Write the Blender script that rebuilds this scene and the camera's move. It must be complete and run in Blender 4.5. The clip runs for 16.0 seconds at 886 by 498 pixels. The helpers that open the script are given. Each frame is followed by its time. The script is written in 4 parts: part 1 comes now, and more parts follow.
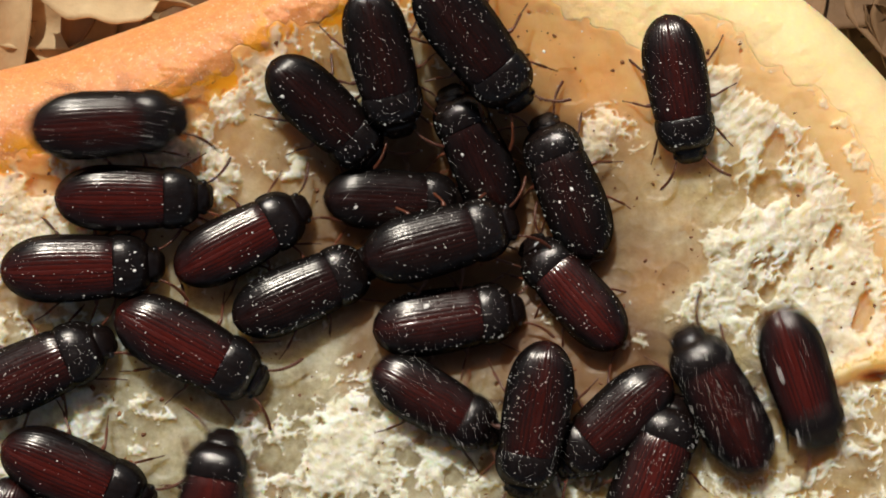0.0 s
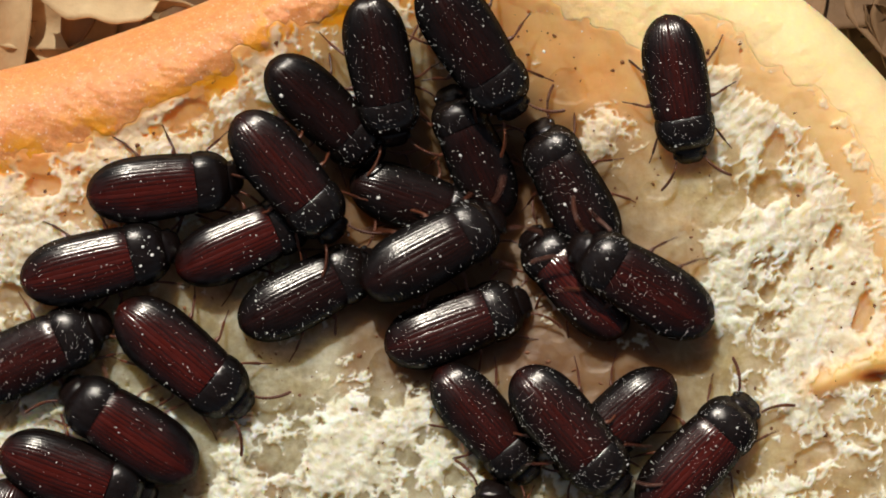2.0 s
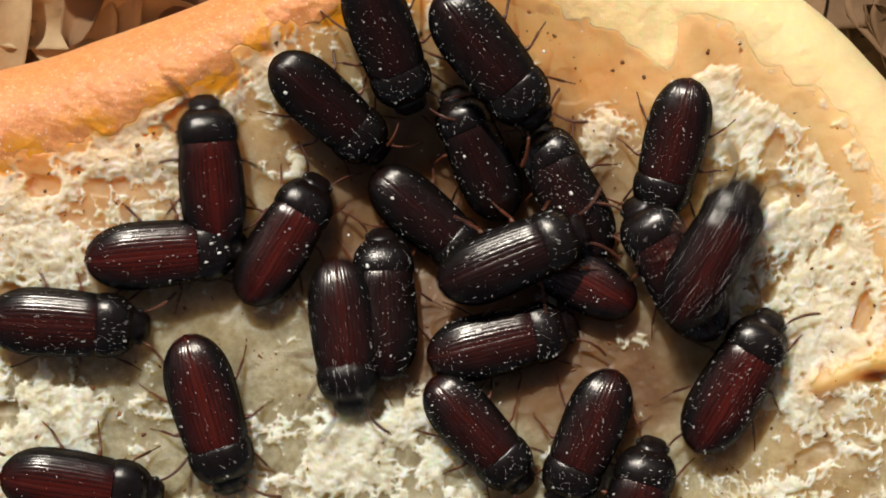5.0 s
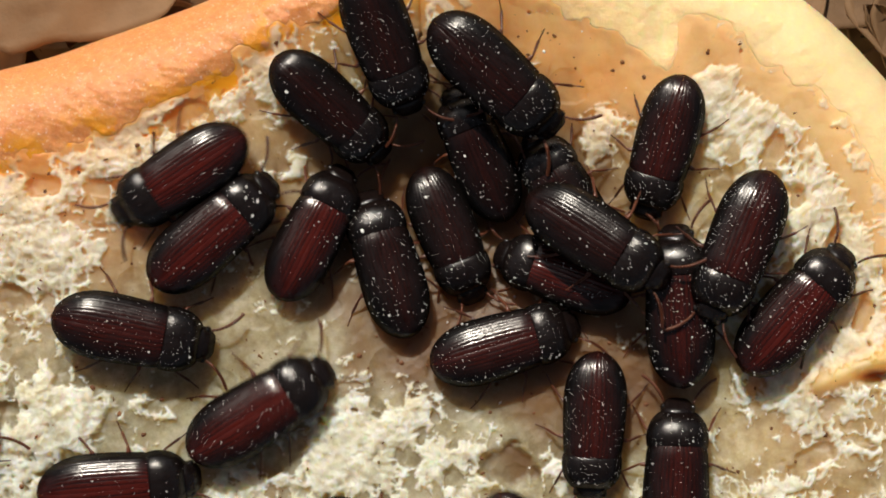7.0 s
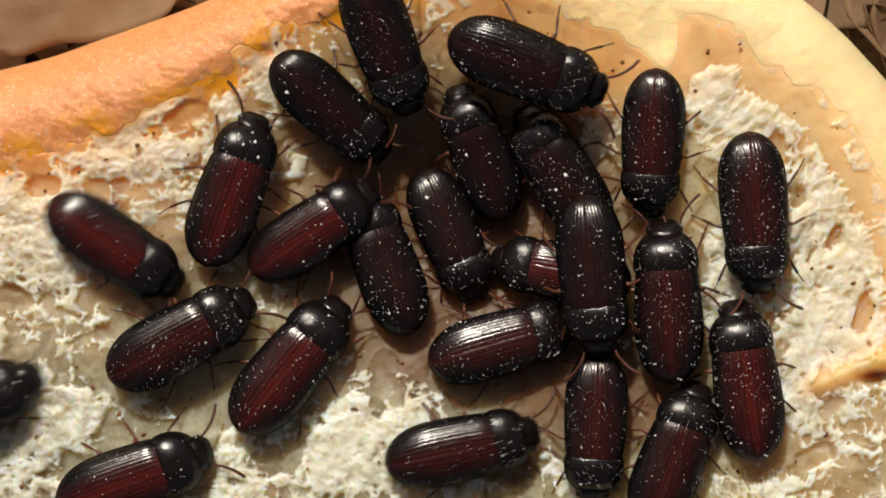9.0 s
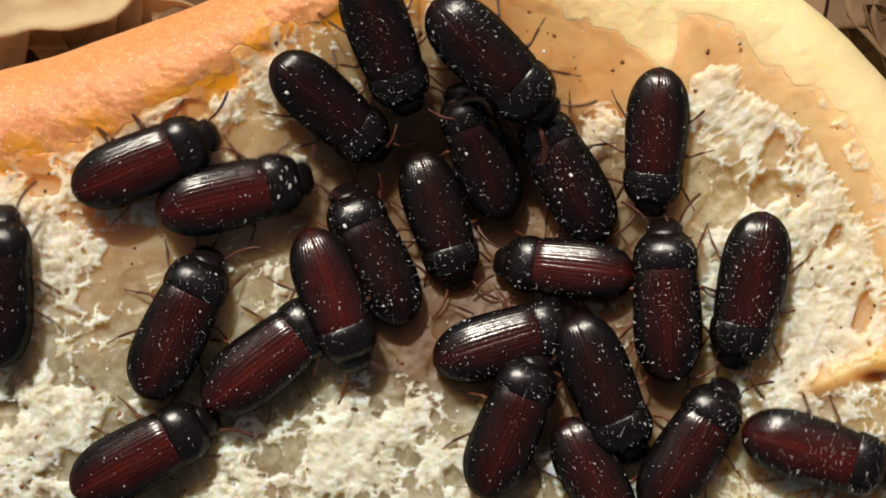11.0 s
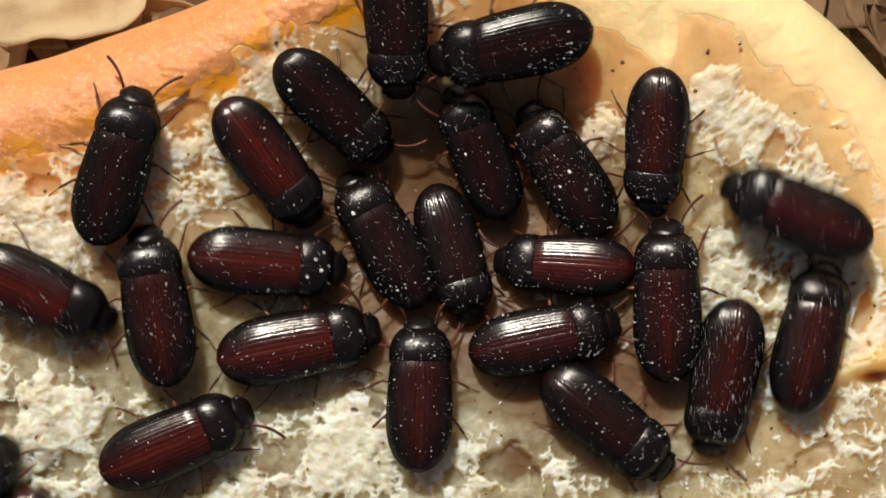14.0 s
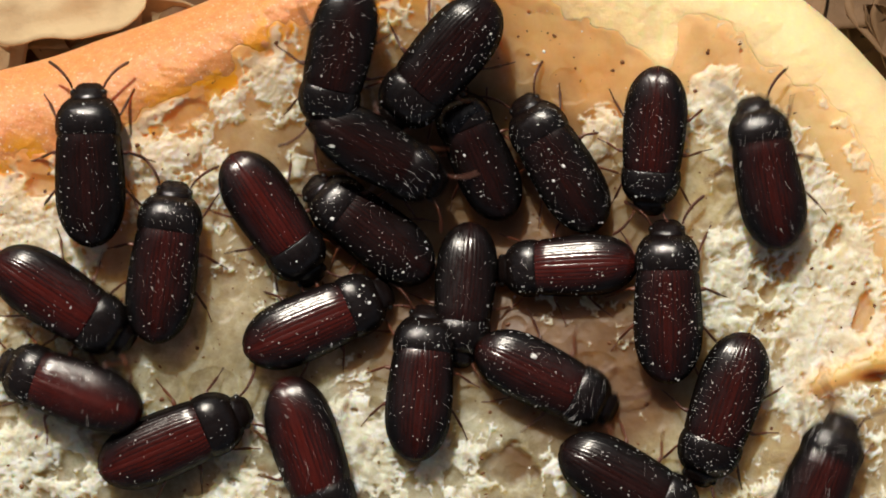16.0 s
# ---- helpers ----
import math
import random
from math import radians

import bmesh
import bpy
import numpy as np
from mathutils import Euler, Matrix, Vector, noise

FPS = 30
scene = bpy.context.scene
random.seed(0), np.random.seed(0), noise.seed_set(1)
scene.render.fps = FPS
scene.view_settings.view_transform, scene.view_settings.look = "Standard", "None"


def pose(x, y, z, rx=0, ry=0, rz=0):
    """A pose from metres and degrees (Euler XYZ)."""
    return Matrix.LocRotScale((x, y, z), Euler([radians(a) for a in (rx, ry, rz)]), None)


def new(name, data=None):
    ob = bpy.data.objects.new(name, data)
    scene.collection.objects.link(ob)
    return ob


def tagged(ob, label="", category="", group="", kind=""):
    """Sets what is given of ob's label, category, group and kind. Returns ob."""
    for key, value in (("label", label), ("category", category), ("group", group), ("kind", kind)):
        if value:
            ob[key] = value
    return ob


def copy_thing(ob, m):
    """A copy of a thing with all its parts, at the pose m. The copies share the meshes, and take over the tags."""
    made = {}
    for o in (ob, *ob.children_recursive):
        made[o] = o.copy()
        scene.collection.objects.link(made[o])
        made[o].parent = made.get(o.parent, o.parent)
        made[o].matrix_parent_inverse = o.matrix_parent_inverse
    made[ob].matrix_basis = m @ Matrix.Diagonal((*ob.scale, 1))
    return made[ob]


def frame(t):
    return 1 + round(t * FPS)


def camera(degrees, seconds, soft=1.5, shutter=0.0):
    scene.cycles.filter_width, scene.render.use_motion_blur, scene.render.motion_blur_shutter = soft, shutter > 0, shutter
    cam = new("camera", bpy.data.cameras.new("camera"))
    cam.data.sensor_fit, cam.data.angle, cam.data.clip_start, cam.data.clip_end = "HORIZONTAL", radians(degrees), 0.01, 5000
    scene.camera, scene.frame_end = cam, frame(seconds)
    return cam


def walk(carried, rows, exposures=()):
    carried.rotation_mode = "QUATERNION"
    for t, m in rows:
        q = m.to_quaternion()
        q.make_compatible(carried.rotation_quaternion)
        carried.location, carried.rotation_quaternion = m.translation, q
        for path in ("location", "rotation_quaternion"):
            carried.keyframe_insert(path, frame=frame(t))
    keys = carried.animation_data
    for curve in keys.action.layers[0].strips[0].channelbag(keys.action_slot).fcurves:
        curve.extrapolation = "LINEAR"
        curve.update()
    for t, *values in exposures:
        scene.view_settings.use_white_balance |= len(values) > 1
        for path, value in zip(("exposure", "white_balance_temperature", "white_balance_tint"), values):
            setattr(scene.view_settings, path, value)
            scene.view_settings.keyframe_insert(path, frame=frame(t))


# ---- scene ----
cam = camera(23.0, 16.0, soft=1.9, shutter=1.4)
EYE = 0.2004
walk(cam, [(0, pose(0, 0, EYE)), (16, pose(0, 0, EYE))], exposures=[(0, 0.0), (16, 0.0)])

# ---- light: clear sky and a sun from beyond the crust ----
SUN_ELEVATION, SUN_AZIMUTH = 46.0, -16.0
world = bpy.data.worlds.new("sky")
scene.world = world
world.use_nodes = True
wn = world.node_tree.nodes
sky = wn.new("ShaderNodeTexSky")
sky.sky_type, sky.sun_disc = "NISHITA", False
sky.air_density, sky.dust_density, sky.ozone_density = 0.6, 3.0, 0.3
sky.sun_elevation, sky.sun_rotation = radians(SUN_ELEVATION), radians(SUN_AZIMUTH)
wn["Background"].inputs["Strength"].default_value = 0.042
hazy = wn.new("ShaderNodeHueSaturation")  # thin haze takes the blue out of the sky
hazy.inputs["Saturation"].default_value = 0.45
world.node_tree.links.new(sky.outputs[0], hazy.inputs["Color"])
world.node_tree.links.new(hazy.outputs[0], wn["Background"].inputs[0])
sun = new("sun", bpy.data.lights.new("sun", "SUN"))
sun.data.energy, sun.data.angle, sun.data.color = 4.1, radians(0.6), (1.0, 0.93, 0.81)
sun.matrix_world = pose(0, 0, 0.6, SUN_ELEVATION - 90, 0, -SUN_AZIMUTH)

MM = 0.001
GROUND = -30.0  # level of the litter under the bread, in mm


# ---- materials ----
def material(name):
    m = bpy.data.materials.new(name)
    m.use_nodes = True
    n = m.node_tree.nodes
    return m, n, m.node_tree.links, n["Principled BSDF"]


def noise_node(n, l, scale, detail=4.0, rough=0.55, source=None, kind="Object"):
    tex = n.new("ShaderNodeTexNoise")
    tex.inputs["Scale"].default_value = scale
    tex.inputs["Detail"].default_value = detail
    tex.inputs["Roughness"].default_value = rough
    if source is None:
        source = n.new("ShaderNodeTexCoord").outputs[kind]
    l.new(source, tex.inputs["Vector"])
    return tex.outputs["Fac"]


def ramp(n, l, fac, *stops):
    r = n.new("ShaderNodeValToRGB")
    e = r.color_ramp.elements
    while len(e) < len(stops):
        e.new(0.5)
    for el, (p, c) in zip(e, stops):
        el.position = p
        el.color = (*c, 1) if len(c) == 3 else c
    l.new(fac, r.inputs[0])
    return r.outputs[0]


def mix(n, l, fac, a, b, how="MIX"):
    x = n.new("ShaderNodeMix")
    x.data_type, x.blend_type = "RGBA", how
    for sock, v in ((x.inputs[0], fac), (x.inputs[6], a), (x.inputs[7], b)):
        if isinstance(v, (int, float)):
            sock.default_value = v
        elif isinstance(v, tuple):
            sock.default_value = (*v, 1)
        else:
            l.new(v, sock)
    return x.outputs[2]


def math_node(n, l, op, a, b=0.0, c=0.0, clamp=False):
    x = n.new("ShaderNodeMath")
    x.operation, x.use_clamp = op, clamp
    for sock, v in zip(x.inputs, (a, b, c)):
        if isinstance(v, (int, float)):
            sock.default_value = v
        else:
            l.new(v, sock)
    return x.outputs[0]


def bump(n, l, p, height, strength, distance):
    b = n.new("ShaderNodeBump")
    b.inputs["Strength"].default_value = strength
    b.inputs["Distance"].default_value = distance
    l.new(height, b.inputs["Height"])
    l.new(b.outputs[0], p.inputs["Normal"])


def attribute(n, name):
    a = n.new("ShaderNodeAttribute")
    a.attribute_name = name
    return a.outputs["Fac"]


def sss(p, weight, scale, radius):
    p.inputs["Subsurface Weight"].default_value = weight
    p.inputs["Subsurface Scale"].default_value = scale
    p.inputs["Subsurface Radius"].default_value = radius


def crumb_material():
    m, n, l, p = material("bread crumb")
    film = attribute(n, "film")
    dry = ramp(n, l, noise_node(n, l, 420, 7, 0.65), (0.34, (0.58, 0.53, 0.39)), (0.5, (0.77, 0.74, 0.61)), (0.66, (0.90, 0.90, 0.82)))
    sep = n.new("ShaderNodeSeparateXYZ")
    l.new(n.new("ShaderNodeTexCoord").outputs["Object"], sep.inputs[0])
    side = math_node(n, l, "MULTIPLY_ADD", sep.outputs[0], 42.0, -0.35, clamp=True)  # moist and brown at one end, yellow at the other
    brown = ramp(n, l, noise_node(n, l, 260, 7, 0.68), (0.32, (0.23, 0.178, 0.090)), (0.48, (0.355, 0.298, 0.176)), (0.66, (0.53, 0.475, 0.33)))
    yellow = ramp(n, l, noise_node(n, l, 260, 7, 0.68), (0.32, (0.38, 0.25, 0.10)), (0.5, (0.50, 0.39, 0.20)), (0.68, (0.66, 0.58, 0.39)))
    wet = mix(n, l, side, brown, yellow)
    veil = ramp(n, l, noise_node(n, l, 240, 7, 0.72), (0.50, (0, 0, 0)), (0.64, (1, 1, 1)))  # thin pale skin over it
    wet = mix(n, l, math_node(n, l, "MULTIPLY", veil, 0.45), wet, (0.64, 0.58, 0.43))
    wet = mix(n, l, 0.55, wet, ramp(n, l, noise_node(n, l, 1100, 5, 0.7), (0.35, (0.70, 0.66, 0.58)), (0.55, (1.0, 1.0, 1.0)), (0.7, (1.2, 1.2, 1.2))), "MULTIPLY")
    rust = ramp(n, l, noise_node(n, l, 75, 3), (0.56, (0, 0, 0)), (0.68, (1, 1, 1)))
    wet = mix(n, l, math_node(n, l, "MULTIPLY", rust, 0.4), wet, (0.55, 0.24, 0.08))
    wet = mix(n, l, math_node(n, l, "MULTIPLY", attribute(n, "peach"), 0.55), wet, ramp(n, l, noise_node(n, l, 190, 5), (0.35, (0.56, 0.29, 0.13)), (0.65, (0.68, 0.45, 0.25))))
    base = mix(n, l, film, dry, wet)
    orange = ramp(n, l, noise_node(n, l, 150, 5), (0.3, (0.82, 0.34, 0.09)), (0.7, (0.92, 0.54, 0.22)))
    cream = ramp(n, l, noise_node(n, l, 150, 5), (0.3, (0.86, 0.46, 0.17)), (0.7, (0.92, 0.62, 0.30)))
    base = mix(n, l, attribute(n, "rim"), base, mix(n, l, side, orange, cream))
    base = mix(n, l, math_node(n, l, "MULTIPLY", side, math_node(n, l, "MULTIPLY", attribute(n, "near"), math_node(n, l, "MULTIPLY", film, 0.9))), base, (0.93, 0.63, 0.31))
    # brown crumb of the hollow, with some of its shade put into the colour
    base = mix(n, l, attribute(n, "shaded_core"), base, ramp(n, l, noise_node(n, l, 170, 4), (0.3, (0.14, 0.062, 0.022)), (0.7, (0.25, 0.135, 0.056))))
    # orange spots by the crust: light shining through, painted into the colour
    spot = ramp(n, l, noise_node(n, l, 300, 4, 0.6), (0.50, (0, 0, 0)), (0.55, (1, 1, 1)))
    base = mix(n, l, math_node(n, l, "MULTIPLY", attribute(n, "amber_glow"), spot), base, (0.86, 0.36, 0.006))
    l.new(base, p.inputs["Base Color"])
    rough = math_node(n, l, "MULTIPLY_ADD", film, -0.25, 0.75)
    l.new(rough, p.inputs["Roughness"])
    sss(p, 1.0, 0.003, (1.0, 0.74, 0.42))
    deep = math_node(n, l, "MULTIPLY", math_node(n, l, "MULTIPLY_ADD", film, 0.0055, 0.0018), attribute(n, "deep"))
    l.new(math_node(n, l, "ADD", deep, 0.00012), p.inputs["Subsurface Scale"])
    grain = math_node(n, l, "MULTIPLY", noise_node(n, l, 1900, 6, 0.7), math_node(n, l, "MULTIPLY_ADD", film, -0.5, 1.0))
    bump(n, l, p, grain, 0.6, 0.00014)
    return m


def crust_material():
    m, n, l, p = material("baked crust")
    tc = n.new("ShaderNodeTexCoord").outputs["Object"]
    sep = n.new("ShaderNodeSeparateXYZ")
    l.new(tc, sep.inputs[0])
    along = math_node(n, l, "MULTIPLY_ADD", sep.outputs[0], 28.0, 0.35, clamp=True)  # browner at one end, paler at the other
    along = math_node(n, l, "MULTIPLY_ADD", noise_node(n, l, 60, 3), 0.24, math_node(n, l, "ADD", along, -0.12), clamp=True)
    base = ramp(n, l, along, (0.0, (0.78, 0.325, 0.115)), (0.4, (0.85, 0.43, 0.175)), (0.75, (0.97, 0.72, 0.37)), (1.0, (0.98, 0.77, 0.43)))
    # flour and dark flecks; the brightest stops are painted glints
    fleck_glint = ramp(n, l, noise_node(n, l, 1300, 5, 0.75), (0.35, (0.80, 0.70, 0.6)), (0.55, (1.0, 1.0, 1.0)), (0.63, (1.08, 1.15, 1.25)), (0.68, (1.25, 1.7, 2.6)))
    base = mix(n, l, math_node(n, l, "MULTIPLY_ADD", along, -0.5, 0.65), base, fleck_glint, "MULTIPLY")
    # fine bright dots paint the crust's sparkle into its colour
    sparkle = ramp(n, l, noise_node(n, l, 3600, 3, 0.7), (0.60, (0, 0, 0)), (0.68, (1, 1, 1)))
    sparkle = math_node(n, l, "MULTIPLY", sparkle, math_node(n, l, "MULTIPLY_ADD", along, -0.65, 0.75))
    base = mix(n, l, sparkle, base, (0.96, 0.84, 0.66))
    base = mix(n, l, math_node(n, l, "MULTIPLY", along, math_node(n, l, "MULTIPLY", attribute(n, "near"), 0.8)), base, (0.93, 0.63, 0.31))
    # light coming through the crust's lip, laid on as orange patches
    amber_glow = attribute(n, "amber_glow")
    patch = ramp(n, l, noise_node(n, l, 330, 4, 0.6), (0.50, (0, 0, 0)), (0.54, (1, 1, 1)))
    spot = math_node(n, l, "MULTIPLY", amber_glow, patch)
    base = mix(n, l, spot, base, (0.86, 0.36, 0.006))
    l.new(base, p.inputs["Base Color"])
    p.inputs["Roughness"].default_value = 0.4
    sss(p, 0.7, 0.001, (1.0, 0.5, 0.2))
    l.new(math_node(n, l, "MULTIPLY_ADD", attribute(n, "deep"), 0.0013, 0.00015), p.inputs["Subsurface Scale"])
    bump(n, l, p, noise_node(n, l, 2000, 6, 0.7), 0.8, 0.00014)
    return m


def shell_material(name, centre, edge, rough, shine=0.045, relief=0.000013, pits=5000):
    """Horny beetle skin: darker to the margins, slightly worn."""
    m, n, l, p = material(name)
    tc = n.new("ShaderNodeTexCoord").outputs["Object"]
    sep = n.new("ShaderNodeSeparateXYZ")
    l.new(tc, sep.inputs[0])
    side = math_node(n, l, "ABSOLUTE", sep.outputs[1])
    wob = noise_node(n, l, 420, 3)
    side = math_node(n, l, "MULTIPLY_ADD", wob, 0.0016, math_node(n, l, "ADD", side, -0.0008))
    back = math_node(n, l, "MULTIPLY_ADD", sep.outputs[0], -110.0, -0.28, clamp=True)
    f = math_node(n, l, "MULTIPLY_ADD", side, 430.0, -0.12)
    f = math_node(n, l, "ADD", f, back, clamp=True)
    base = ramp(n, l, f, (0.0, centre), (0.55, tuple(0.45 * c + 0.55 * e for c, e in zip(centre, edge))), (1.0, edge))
    stretch = n.new("ShaderNodeVectorMath")  # streaks along the body
    stretch.operation = "MULTIPLY"
    stretch.inputs[1].default_value = (0.3, 1.0, 1.0)
    l.new(tc, stretch.inputs[0])
    streak = ramp(n, l, noise_node(n, l, 1700, 5, 0.7, stretch.outputs[0]), (0.34, (0.62, 0.62, 0.66)), (0.52, (0.95, 0.95, 0.95)), (0.70, (1.2, 1.16, 1.1)))
    base = mix(n, l, 1.0, base, streak, "MULTIPLY")
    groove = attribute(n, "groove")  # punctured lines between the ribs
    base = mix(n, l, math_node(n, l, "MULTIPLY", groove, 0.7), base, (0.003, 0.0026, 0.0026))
    l.new(base, p.inputs["Base Color"])
    r = math_node(n, l, "MULTIPLY_ADD", noise_node(n, l, 1500, 4), 0.18, rough - 0.09)
    r = math_node(n, l, "MULTIPLY_ADD", f, 0.06, r)
    p.inputs["Specular IOR Level"].default_value = 0.0
    p.inputs["Roughness"].default_value = 0.6
    bump(n, l, p, noise_node(n, l, pits, 3, 0.6), 1.0, relief)
    gloss = n.new("ShaderNodeBsdfGlossy")
    worn = noise_node(n, l, 2600, 5, 0.75, stretch.outputs[0])  # scuffs break up the shine
    l.new(ramp(n, l, worn, (0.36, (shine * 0.3,) * 3), (0.56, (shine * 1.2, shine * 1.18, shine * 1.16))), gloss.inputs["Color"])
    l.new(r, gloss.inputs["Roughness"])
    l.new(p.inputs["Normal"].links[0].from_socket, gloss.inputs["Normal"])
    both = n.new("ShaderNodeAddShader")
    l.new(p.outputs[0], both.inputs[0])
    l.new(gloss.outputs[0], both.inputs[1])
    l.new(both.outputs[0], n["Material Output"].inputs["Surface"])
    return m


def plain_material(name, a, b, scale, rough, relief=0.4, depth=0.0001):
    m, n, l, p = material(name)
    info = n.new("ShaderNodeObjectInfo").outputs["Random"]
    f = math_node(n, l, "MULTIPLY_ADD", info, 0.4, math_node(n, l, "ADD", noise_node(n, l, scale, 5), -0.2), clamp=True)
    l.new(ramp(n, l, f, (0.25, a), (0.75, b)), p.inputs["Base Color"])
    p.inputs["Roughness"].default_value = rough
    bump(n, l, p, noise_node(n, l, scale * 4, 5, 0.65), relief, depth)
    return m


CRUMB, CRUST = crumb_material(), crust_material()
# shells vary; the first is also darkened for shade among the crowded beetles
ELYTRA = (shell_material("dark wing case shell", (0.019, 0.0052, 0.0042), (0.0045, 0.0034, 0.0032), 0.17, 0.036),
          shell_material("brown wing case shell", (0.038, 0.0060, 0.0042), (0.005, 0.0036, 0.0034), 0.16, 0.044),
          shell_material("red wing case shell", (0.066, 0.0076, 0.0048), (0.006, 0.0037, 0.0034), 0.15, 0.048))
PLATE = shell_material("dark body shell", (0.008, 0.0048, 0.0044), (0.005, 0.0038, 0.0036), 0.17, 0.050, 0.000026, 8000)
LEG = plain_material("brown leg shell", (0.050, 0.013, 0.006), (0.12, 0.034, 0.014), 700, 0.35, 0.2)
EYE_MAT = plain_material("eye", (0.006, 0.005, 0.005), (0.01, 0.008, 0.008), 900, 0.2, 0.2)
DUST = plain_material("flour dust", (0.78, 0.76, 0.73), (0.93, 0.92, 0.90), 900, 0.9)
FRASS = plain_material("brown frass", (0.09, 0.03, 0.012), (0.26, 0.10, 0.04), 900, 0.7)
FLAKE = plain_material("bran flake", (0.24, 0.15, 0.075), (0.52, 0.39, 0.22), 160, 0.75, 0.5, 0.0003)
BROWN_FLAKE = plain_material("brown bran flake", (0.11, 0.058, 0.024), (0.23, 0.13, 0.060), 140, 0.75, 0.5, 0.0003)
SOIL = plain_material("litter floor", (0.22, 0.14, 0.075), (0.42, 0.29, 0.16), 240, 0.85, 0.9, 0.0006)


def mesh_object(name, verts, faces, mat, parent=None, smooth=True):
    me = bpy.data.meshes.new(name)
    me.from_pydata(verts, [], faces)
    me.polygons.foreach_set("use_smooth", [smooth] * len(me.polygons))
    me.materials.append(mat)
    ob = new(name, me)
    if parent is not None:
        ob.parent = parent
    return ob


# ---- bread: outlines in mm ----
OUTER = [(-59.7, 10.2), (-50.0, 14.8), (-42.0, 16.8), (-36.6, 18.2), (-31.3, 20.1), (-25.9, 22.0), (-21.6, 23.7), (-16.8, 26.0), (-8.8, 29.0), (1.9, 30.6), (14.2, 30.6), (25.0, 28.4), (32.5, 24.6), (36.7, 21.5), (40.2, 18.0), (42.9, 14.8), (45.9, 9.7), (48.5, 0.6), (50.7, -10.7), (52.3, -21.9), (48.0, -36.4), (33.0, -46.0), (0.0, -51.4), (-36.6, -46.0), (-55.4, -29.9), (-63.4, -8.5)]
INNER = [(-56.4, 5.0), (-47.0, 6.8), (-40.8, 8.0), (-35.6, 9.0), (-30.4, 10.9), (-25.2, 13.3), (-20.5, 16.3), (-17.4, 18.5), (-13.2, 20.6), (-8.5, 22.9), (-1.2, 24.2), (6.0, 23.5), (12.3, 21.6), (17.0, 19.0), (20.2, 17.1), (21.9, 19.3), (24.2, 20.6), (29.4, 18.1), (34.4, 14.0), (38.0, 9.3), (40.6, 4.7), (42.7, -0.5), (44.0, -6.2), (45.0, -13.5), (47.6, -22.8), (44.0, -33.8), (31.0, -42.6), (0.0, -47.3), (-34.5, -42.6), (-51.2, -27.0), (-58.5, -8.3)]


def rounded(points, per=3):
    """A closed curve through the points."""
    p, out = [np.array(q, float) for q in points], []
    for i in range(len(p)):
        a, b, c, d = (p[(i + k - 1) % len(p)] for k in range(4))
        for k in range(per):
            t = k / per
            out.append(0.5 * (2 * b + (c - a) * t + (2 * a - 5 * b + 4 * c - d) * t * t + (3 * b - a - 3 * c + d) * t ** 3))
    return np.array(out)


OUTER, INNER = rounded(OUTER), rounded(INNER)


def inside_by(poly, x, y):
    """Distance in mm to the outline, positive inside it."""
    best = np.full(x.shape, 1e9)
    odd = np.zeros(x.shape, bool)
    for (ax, ay), (bx, by) in zip(poly, np.roll(poly, -1, axis=0)):
        ex, ey = bx - ax, by - ay
        t = np.clip(((x - ax) * ex + (y - ay) * ey) / (ex * ex + ey * ey), 0, 1)
        best = np.minimum(best, (x - ax - t * ex) ** 2 + (y - ay - t * ey) ** 2)
        if ey != 0:
            odd ^= ((ay > y) != (by > y)) & (x < ax + (y - ay) * ex / ey)
    d = np.sqrt(best)
    return np.where(odd, d, -d)


TABLE = np.random.RandomState(7).rand(4, 256, 256)


def wavy(x, y, cell, k=0):
    """Smooth noise, -1 to 1."""
    u, v = x / cell + 61.3, y / cell + 47.9
    i, j = np.floor(u).astype(int), np.floor(v).astype(int)
    f, g = u - i, v - j
    f, g = f * f * (3 - 2 * f), g * g * (3 - 2 * g)
    T = TABLE[k % 4]
    c = lambda a, b: T[(i + a) % 256, (j + b) % 256]
    return 2 * ((c(0, 0) * (1 - f) + c(1, 0) * f) * (1 - g) + (c(0, 1) * (1 - f) + c(1, 1) * f) * g) - 1


def fractal(x, y, cell, k=0, octaves=4):
    return sum(wavy(x, y, cell / 2 ** o, k + o) * 0.5 ** o for o in range(octaves))


def bubbles(x, y, cell, share, small, large, k):
    """Depth in mm of round gas bubbles that the surface has opened."""
    u, v = x / cell + 83.0, y / cell + 29.0
    i, j = np.floor(u).astype(int), np.floor(v).astype(int)
    deep = np.zeros(x.shape)
    for a in (-1, 0, 1):
        for b in (-1, 0, 1):
            p, q = (i + a) % 256, (j + b) % 256
            r1, r2, r3 = TABLE[k % 4][p, q], TABLE[(k + 1) % 4][q, p], TABLE[(k + 2) % 4][p, (q + 91) % 256]
            r = np.where(r3 < share, small + (large - small) * (r3 / share) ** 2, 0.0)
            e = 0.7 + 0.6 * r1
            d2 = (((u - i - a - 0.15 - 0.7 * r1) * e) ** 2 + ((v - j - b - 0.15 - 0.7 * r2) / e) ** 2) * cell * cell
            deep = np.maximum(deep, np.sqrt(np.maximum(r * r - d2, 0.0)))
    return deep


def bell(x, y, cx, cy, rx, ry):
    return np.exp(-((x - cx) / rx) ** 2 - ((y - cy) / ry) ** 2)


def step(v, a, b):
    t = np.clip((v - a) / (b - a), 0, 1)
    return t * t * (3 - 2 * t)


